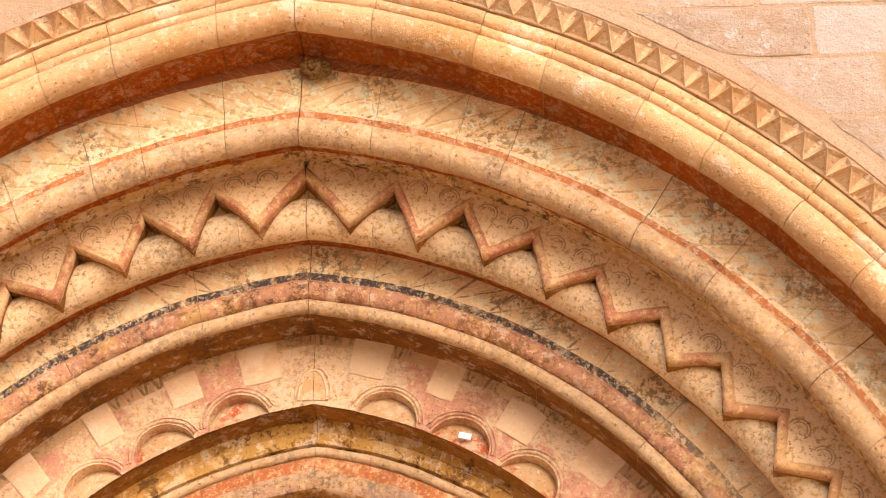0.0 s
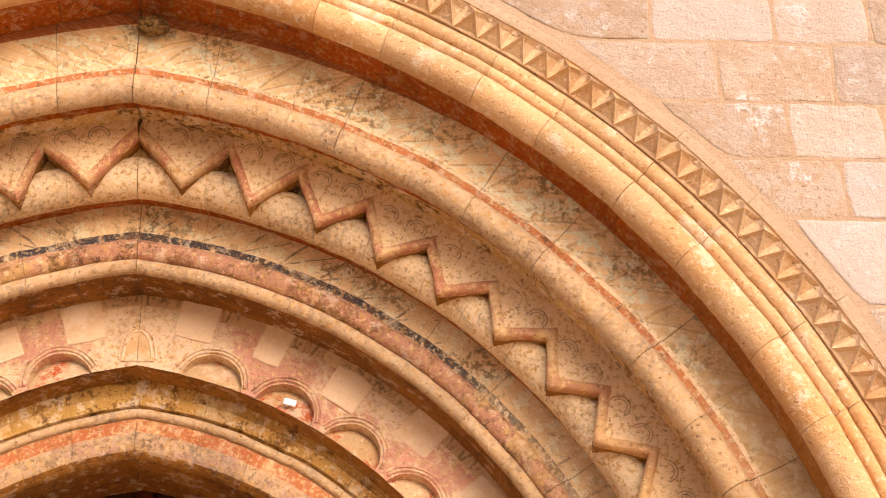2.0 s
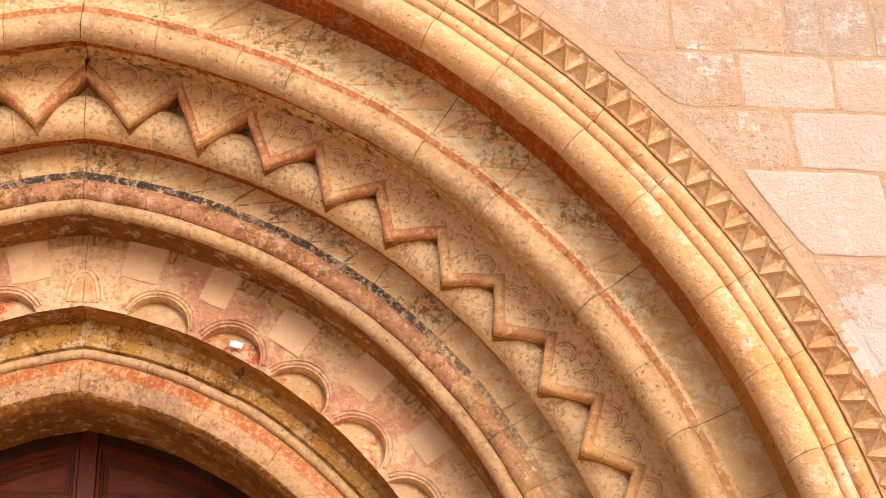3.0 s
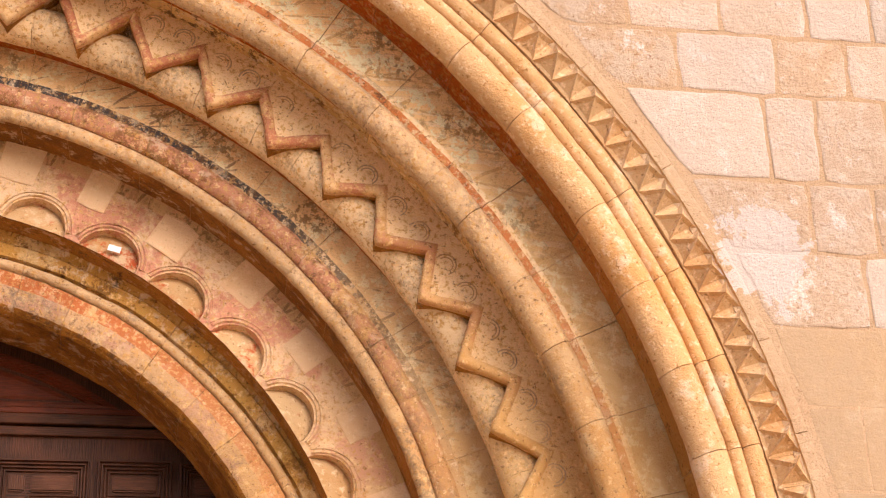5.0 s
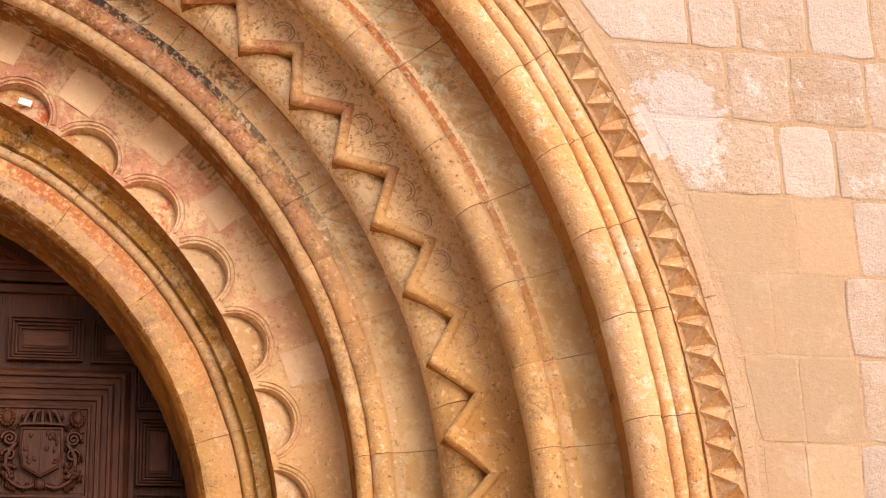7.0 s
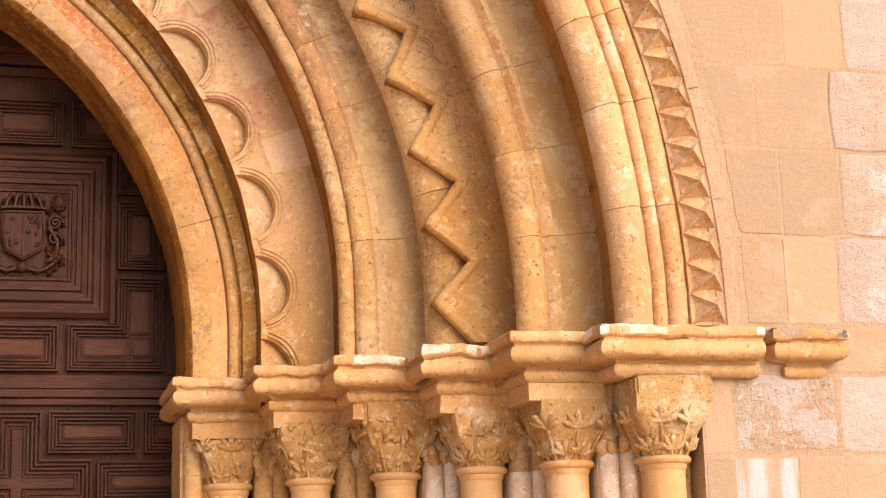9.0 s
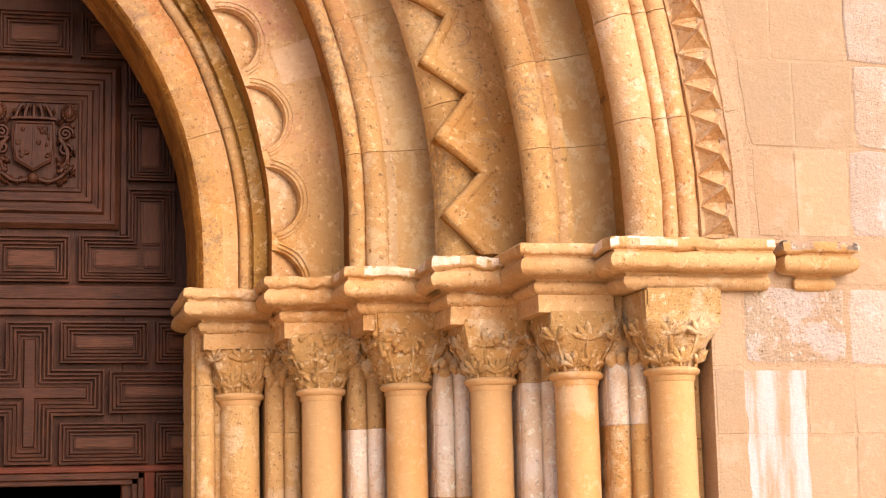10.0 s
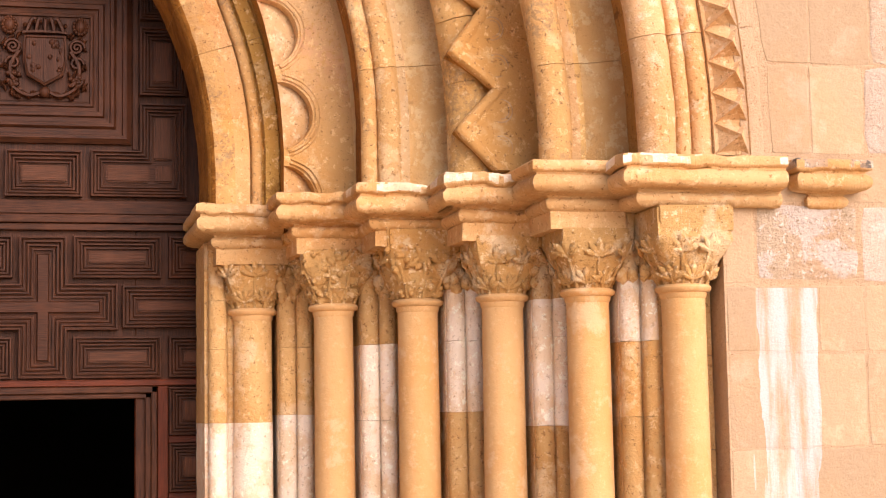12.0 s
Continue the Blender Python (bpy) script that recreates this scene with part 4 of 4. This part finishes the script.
# arched panels at the top
for side in (1, -1):
    bm = bmesh.new()
    uv = bm.loops.layers.uv.new("UVMap")
    rings = []
    for r, inset, d in ((2.37, 0.0, 0.0), (2.37, 0.0, -0.03), (2.335, 0.02, -0.035), (2.325, 0.025, -0.012), (2.30, 0.04, -0.018), (2.29, 0.045, 0.006), (2.24, 0.075, -0.01)):
        xc, zc = CENTRE[1]
        zb, xb = 5.045 + inset, 0.06 + inset
        a0, a1 = math.asin((zb - zc) / r), math.acos((xb - xc) / r)
        pts = [(xc + r * math.cos(a0 + (a1 - a0) * i / 14), zc + r * math.sin(a0 + (a1 - a0) * i / 14)) for i in range(15)] + [(xb, zb)]
        rings.append([bm.verts.new((side * px, DOOR_Y + d, pz)) for px, pz in pts])
    for a, c in zip(rings, rings[1:]):
        for i in range(16):
            bm.faces.new((a[i], a[(i + 1) % 16], c[(i + 1) % 16], c[i]))
    bm.faces.new(rings[-1])
    wood_uv(bm, uv, True)
    part("panel", bm, M_WOOD_RED, door, "red-brown arched panel")
# upper field: coat of arms in a deep mitred frame
panel(rect(0.59, 1.622, 3.352, 4.378), [(0, 0.02), (0, -0.03), (0.03, -0.055), (0.05, -0.052), (0.056, -0.03), (0.09, -0.028), (0.105, -0.05), (0.125, -0.046), (0.13, -0.026), (0.16, -0.02), (0.17, -0.036), (0.195, -0.034), (0.20, -0.014), (0.225, -0.008), (0.232, -0.020), (0.246, -0.018), (0.25, -0.004)], "frame", label="deep mitred frame")
slab("stile", 1.628, 1.664, 3.32, 4.40, -0.022, 0.0)
slab("stile", 0.548, 0.584, 3.32, 4.40, -0.022, 0.0)


for flip in (1, -1):
    def fx(x):
        return x if flip > 0 else 2 * 1.106 - x
    for zf in (1, -1):
        def fz(z):
            return z if zf > 0 else 2 * 3.866 - z
        ell = [(1.673, 3.605), (1.954, 3.605), (1.954, 3.03), (1.382, 3.03), (1.382, 3.313), (1.673, 3.313)]
        ell = [(fx(x), fz(z)) for x, z in ell]
        if flip * zf < 0:
            ell = ell[::-1]
        panel(ell, steps(0.078, 4) + [(0.082, -0.002)], label="L-shaped moulded panel")
        for fx0, fx1, fz0, fz1 in ((1.756, 1.866, 3.262, 3.522), (1.766, 1.866, 3.122, 3.226), (1.474, 1.732, 3.122, 3.226)):
            (a0, a1), (c0, c1) = sorted((fx(fx0), fx(fx1))), sorted((fz(fz0), fz(fz1)))
            field(a0, a1, c0, c1)
    x0, x1 = sorted((fx(1.672), fx(1.955)))
    raised(x0, x1, 3.656, 4.080, 0.080, 4)
for z0, z1 in ((3.026, 3.308), (4.424, 4.706)):
    raised(0.881, 1.331, z0, z1, 0.084, 4)
# lower field: cross and long panels
cx, cz, hz = 1.106, 2.364, 0.424
arm = 0.437
a_ = 0.139
plus = [(cx - a_, cz + hz), (cx + a_, cz + hz), (cx + a_, cz + a_), (cx + arm, cz + a_), (cx + arm, cz - a_), (cx + a_, cz - a_), (cx + a_, cz - hz), (cx - a_, cz - hz),
        (cx - a_, cz - a_), (cx - arm, cz - a_), (cx - arm, cz + a_), (cx - a_, cz + a_)]
panel(plus, steps(0.094, 4) + [(0.098, -0.003), (0.102, -0.003), (0.110, -0.022)], "panel", label="cross-shaped moulded panel")
for z0, z1 in ((2.538, 2.790), (1.938, 2.186)):
    raised(1.282, 1.800, z0, z1, 0.084, 4)
    raised(0.412, 0.930, z0, z1, 0.084, 4)
    raised(1.846, 2.13, z0, z1, 0.084, 4)
raised(1.570, 2.13, 2.238, 2.492, 0.090, 4)
raised(0.12, 0.642, 2.238, 2.492, 0.090, 4)
slab("rail", 0.1, 2.15, 1.890, 1.930, -0.035, 0.0, M_WOOD_RED)
# wicket frame
slab("rail", 0.45, 1.776, 1.848, 1.886, -0.045, 0.0)
slab("rail", 0.45, 1.74, 1.815, 1.845, -0.03, 0.03)
slab("stile", 1.706, 1.74, -0.15, 1.845, -0.03, 0.03)
slab("stile", 1.742, 1.776, -0.15, 1.886, -0.045, 0.0)
slab("stile", 1.648, 1.704, -0.15, 1.814, 0.02, 0.12, M_WOOD_RED)
slab("stile", 1.780, 1.842, -0.15, 1.888, -0.03, 0.0, M_WOOD_RED)
for i in range(5):
    raised(1.847, 2.13, 1.594 - 0.338 * i, 1.880 - 0.338 * i, 0.078, 4)
    slab("rail", 1.845, 2.13, 1.546 - 0.338 * i, 1.590 - 0.338 * i, -0.025, 0.0, M_WOOD_RED)

# coat of arms in plain relief
bm = bmesh.new()
sh = [(-0.115, 0.14), (0.115, 0.14), (0.12, 0.0), (0.1, -0.09), (0.0, -0.15), (-0.1, -0.09), (-0.12, 0.0)]
arms_x, arms_z, ay = 1.108, 3.845, DOOR_Y - 0.012
ringa = [bm.verts.new((arms_x + px, ay, arms_z + pz)) for px, pz in sh]
ringb = [bm.verts.new((arms_x + px, ay - 0.03, arms_z + pz)) for px, pz in sh]
ringc = [bm.verts.new((arms_x + px * 0.92, ay - 0.034, arms_z + pz * 0.92)) for px, pz in sh]
ringd = [bm.verts.new((arms_x + px * 0.88, ay - 0.028, arms_z + pz * 0.88)) for px, pz in sh]
for a, c in ((ringa, ringb), (ringb, ringc), (ringc, ringd)):
    for i in range(7):
        bm.faces.new((a[i], a[(i + 1) % 7], c[(i + 1) % 7], c[i]))
bm.faces.new(ringd)
box(bm, arms_x - 0.004, arms_x + 0.004, ay - 0.034, ay, arms_z - 0.12, arms_z + 0.12)
rnd = random.Random(3)
for i in range(16):
    blob(bm, (arms_x + rnd.choice((-1, 1)) * rnd.uniform(0.02, 0.085), ay - 0.029, arms_z + rnd.uniform(-0.07, 0.11)), (rnd.uniform(0.008, 0.02), 0.008, rnd.uniform(0.01, 0.025)))
# crown
tube(bm, [Vector((arms_x + 0.125 * math.cos(math.pi * i / 10) * -1, ay - 0.02, arms_z + 0.155 + 0.008 * math.sin(math.pi * i / 10))) for i in range(11)], 0.012, 6)
for i in range(5):
    bx = arms_x - 0.1 + 0.05 * i
    tube(bm, [Vector((bx + (arms_x - bx) * t * 0.5, ay - 0.02, arms_z + 0.165 + 0.075 * math.sin(t * 1.9))) for t in (0, 0.25, 0.5, 0.75, 1)], 0.013, 6)
for i in range(9):
    blob(bm, (arms_x - 0.11 + 0.0275 * i, ay - 0.02, arms_z + 0.20 + 0.03 * math.sin(math.pi * i / 8)), (0.013, 0.014, 0.016))
# scrolls and fruit at the sides
for sd in (-1, 1):
    for cz_, r0, turns in ((0.075, 0.045, 2.2), (-0.02, 0.04, 1.6)):
        tube(bm, [Vector((arms_x + sd * (0.175 + r0 * (1 - t) * math.cos(t * turns * 6.28)), ay - 0.018, arms_z + cz_ + r0 * (1 - t) * math.sin(t * turns * 6.28))) for t in [j / 26 for j in range(25)]], 0.010, 6)
    tube(bm, [Vector((arms_x + sd * (0.14 + 0.05 * math.sin(t * 3)), ay - 0.015, arms_z + 0.05 - 0.2 * t)) for t in [j / 8 for j in range(9)]], 0.016, 6)
    tube(bm, [Vector((arms_x + sd * (0.21 - 0.18 * t), ay - 0.015, arms_z - 0.12 - 0.085 * math.sin(t * 2.2))) for t in [j / 8 for j in range(9)]], 0.013, 6)
    for i in range(11):
        blob(bm, (arms_x + sd * (0.175 + rnd.uniform(-0.035, 0.035)), ay - 0.02, arms_z - 0.115 + rnd.uniform(-0.035, 0.035)), (0.016, 0.016, 0.016))
    blob(bm, (arms_x + sd * 0.195, ay - 0.012, arms_z + 0.20), (0.032, 0.02, 0.042), sub=2)
    for i in range(6):
        blob(bm, (arms_x + sd * (0.195 + rnd.uniform(-0.035, 0.035)), ay - 0.012, arms_z + 0.20 + rnd.uniform(-0.01, 0.05)), (0.014, 0.014, 0.014))
blob(bm, (arms_x, ay - 0.016, arms_z - 0.185), (0.034, 0.022, 0.034), sub=2)
for sd in (-1, 1):
    for i in range(34):
        t = i / 33
        lx = 0.135 + 0.085 * abs(math.sin(t * 9)) + rnd.uniform(-0.012, 0.012)
        blob(bm, (arms_x + sd * lx, ay - 0.008, arms_z + 0.15 - 0.33 * t), (0.010, 0.014, 0.026), Matrix.Rotation(sd * rnd.uniform(-1.2, 1.2), 4, "Y"))
    for i in range(12):
        blob(bm, (arms_x + sd * (0.04 + 0.013 * i), ay - 0.010, arms_z - 0.20 + 0.012 * math.sin(i * 1.3)), (0.012, 0.014, 0.022), Matrix.Rotation(sd * rnd.uniform(0, 1.5), 4, "Y"))
    for i in range(14):
        a = 6.28 * i / 14
        blob(bm, (arms_x + sd * 0.195 + 0.036 * math.cos(a), ay - 0.012, arms_z + 0.20 + 0.044 * math.sin(a)), (0.012, 0.016, 0.014))
for v in bm.verts:
    v.co.x, v.co.z = arms_x + (v.co.x - arms_x) * 1.07, arms_z + 0.01 + (v.co.z - arms_z) * 1.06
    v.co.y = ay + (v.co.y - ay) * 1.5
box(bm, 0.855, 1.36, DOOR_Y - 0.010, DOOR_Y + 0.02, 3.612, 4.115)
uv = bm.loops.layers.uv.new("UVMap")
wood_uv(bm, uv, False)
part("coat_of_arms", bm, M_WOOD, door, "carved shield with crown and scrolls", smooth=50)

# room behind the wicket, open towards it; its darkness is a near-black wall colour
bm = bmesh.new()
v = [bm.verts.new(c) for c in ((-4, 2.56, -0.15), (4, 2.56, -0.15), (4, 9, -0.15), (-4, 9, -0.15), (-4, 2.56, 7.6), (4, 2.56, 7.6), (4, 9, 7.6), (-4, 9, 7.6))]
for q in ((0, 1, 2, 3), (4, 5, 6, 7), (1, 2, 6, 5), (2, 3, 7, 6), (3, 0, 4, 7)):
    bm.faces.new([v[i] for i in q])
tagged(part("interior", bm, M_DARK), "interior behind the open wicket, coloured near black for its darkness", "interior", kind="structure")

# ---- ashlar of the wall beside the arch ----
COURSES = [-0.15, 0.5, 1.0, 1.489, 1.964, 2.304, 2.71, 2.965, 3.43, 3.895, 4.343, 4.777, 5.214, 5.637, 6.18, 6.565, 6.945, 7.365, 7.73, 8.12, 8.55]
JOINTS = {3: [4.889, 5.152, 5.75], 2: [4.75, 5.3], 4: [4.569, 4.90, 5.16, 5.7], 5: [4.57, 5.15, 5.75], 6: [4.62, 5.3], 7: [4.896, 5.20, 5.8], 8: [4.909, 5.25, 5.8], 9: [4.80, 5.22, 5.85], 10: [4.987, 5.33, 5.9],
          11: [4.935, 5.26, 5.8], 12: [4.668, 5.042, 5.5, 6.0], 13: [4.468, 4.772, 5.191, 5.6], 14: [3.995, 4.585, 5.013, 5.45], 15: [3.725, 4.28, 4.80, 5.2], 16: [3.357, 4.031, 4.55, 5.1], 17: [2.996, 3.731, 4.3, 4.9], 18: [2.7, 3.35, 4.0, 4.6]}
RING = 5.50


def clip(poly, px, pz, nx, nz):
    """The part of the outline on the far side of a line."""
    out = []
    for i in range(len(poly)):
        a, c = poly[i - 1], poly[i]
        da, dc = (a[0] - px) * nx + (a[1] - pz) * nz, (c[0] - px) * nx + (c[1] - pz) * nz
        if (da >= 0) != (dc >= 0):
            t = da / (da - dc)
            out.append((a[0] + (c[0] - a[0]) * t, a[1] + (c[1] - a[1]) * t))
        if dc >= 0:
            out.append(c)
    return out


def wall_stone(x0, x1, z0, z1, rough, mat, joint):
    poly = [(x0 + joint, z0 + joint), (x1 - joint, z0 + joint), (x1 - joint, z1 - joint), (x0 + joint, z1 - joint)]
    if z1 > 2.97:
        cx, cz = CENTRE[6]
        for dz in (z0, (z0 + z1) / 2, z1):
            if abs(dz - cz) < RING:
                bx = cx + math.sqrt(RING ** 2 - (dz - cz) ** 2)
                nx, nz = (bx - cx) / RING, (dz - cz) / RING
                poly = clip(poly, bx, dz, nx, nz)
                if len(poly) < 3:
                    return
    fine = []
    for i in range(len(poly)):
        a, c = poly[i], poly[(i + 1) % len(poly)]
        n = max(1, int(math.hypot(c[0] - a[0], c[1] - a[1]) / 0.09))
        fine += [(a[0] + (c[0] - a[0]) * j / n, a[1] + (c[1] - a[1]) * j / n) for j in range(n)]
    if len(fine) < 4:
        return
    mx, mz = sum(p[0] for p in fine) / len(fine), sum(p[1] for p in fine) / len(fine)
    bm = bmesh.new()
    rings = []
    high = random.uniform(0.002, 0.008) * rough
    for d, ins in ((0.02, 0.0), (-high * 0.4, 0.0), (-high, 0.010 * rough), (-high - 0.002 * rough, 0.05)):
        ring = []
        for px, pz in fine:
            ln = math.hypot(mx - px, mz - pz) + 1e-6
            q = Vector((px + (mx - px) / ln * ins, d, pz + (mz - pz) / ln * ins))
            near = min(math.hypot(px - cx_, pz - cz_) for cx_, cz_ in poly)
            pull = max(0.0, 0.045 - near) * 0.25 * rough / ln
            q += Vector(((mx - px) * pull, 0, (mz - pz) * pull))
            w = noise.noise_vector(Vector((q.x, 0, q.z)) * 7) * 0.016 * rough
            ring.append(bm.verts.new((q.x + w.x, q.y + w.y * 0.3, q.z + w.z)))
        rings.append(ring)
    for a, c in zip(rings, rings[1:]):
        for i in range(len(a)):
            bm.faces.new((a[i], a[(i + 1) % len(a)], c[(i + 1) % len(a)], c[i]))
    bm.faces.new(rings[-1])
    part("stone", bm, mat, wall_east)


rnd = random.Random(11)
for row in range(len(COURSES) - 1):
    z0, z1 = COURSES[row], COURSES[row + 1]
    if row in (5, 6):
        continue
    left = 4.404 if z0 < 2.9 else 1.5
    xs = [left] + sorted(JOINTS.get(row, []))
    while xs[-1] < 7.4:
        xs.append(xs[-1] + rnd.uniform(0.42, 0.68))
    for x0, x1 in zip(xs, xs[1:]):
        if z1 < 4.9:
            tall = x0 > 5.1 and z0 > 2.9
            wall_stone(x0, x1, z0, z1, 1.0 if tall else 0.45, M_WALL if tall else M_WALL_LOW, 0.010 if tall else 0.006)
        else:
            wall_stone(x0, x1, z0, z1, 1.0, M_WALL, 0.011)
wall_stone(4.575, 5.14, 2.32, 2.71, 1.0, M_WALL_WHITE, 0.008)
wall_stone(4.44, 7.3, 2.72, 2.955, 0.3, M_WALL_LOW, 0.004)
wall_stone(4.404, 4.565, 2.304, 2.71, 0.45, M_WALL_LOW, 0.006)
wall_stone(5.15, 5.75, 2.304, 2.71, 1.0, M_WALL, 0.010)
wall_stone(5.75, 6.6, 2.304, 2.71, 1.0, M_WALL, 0.010)
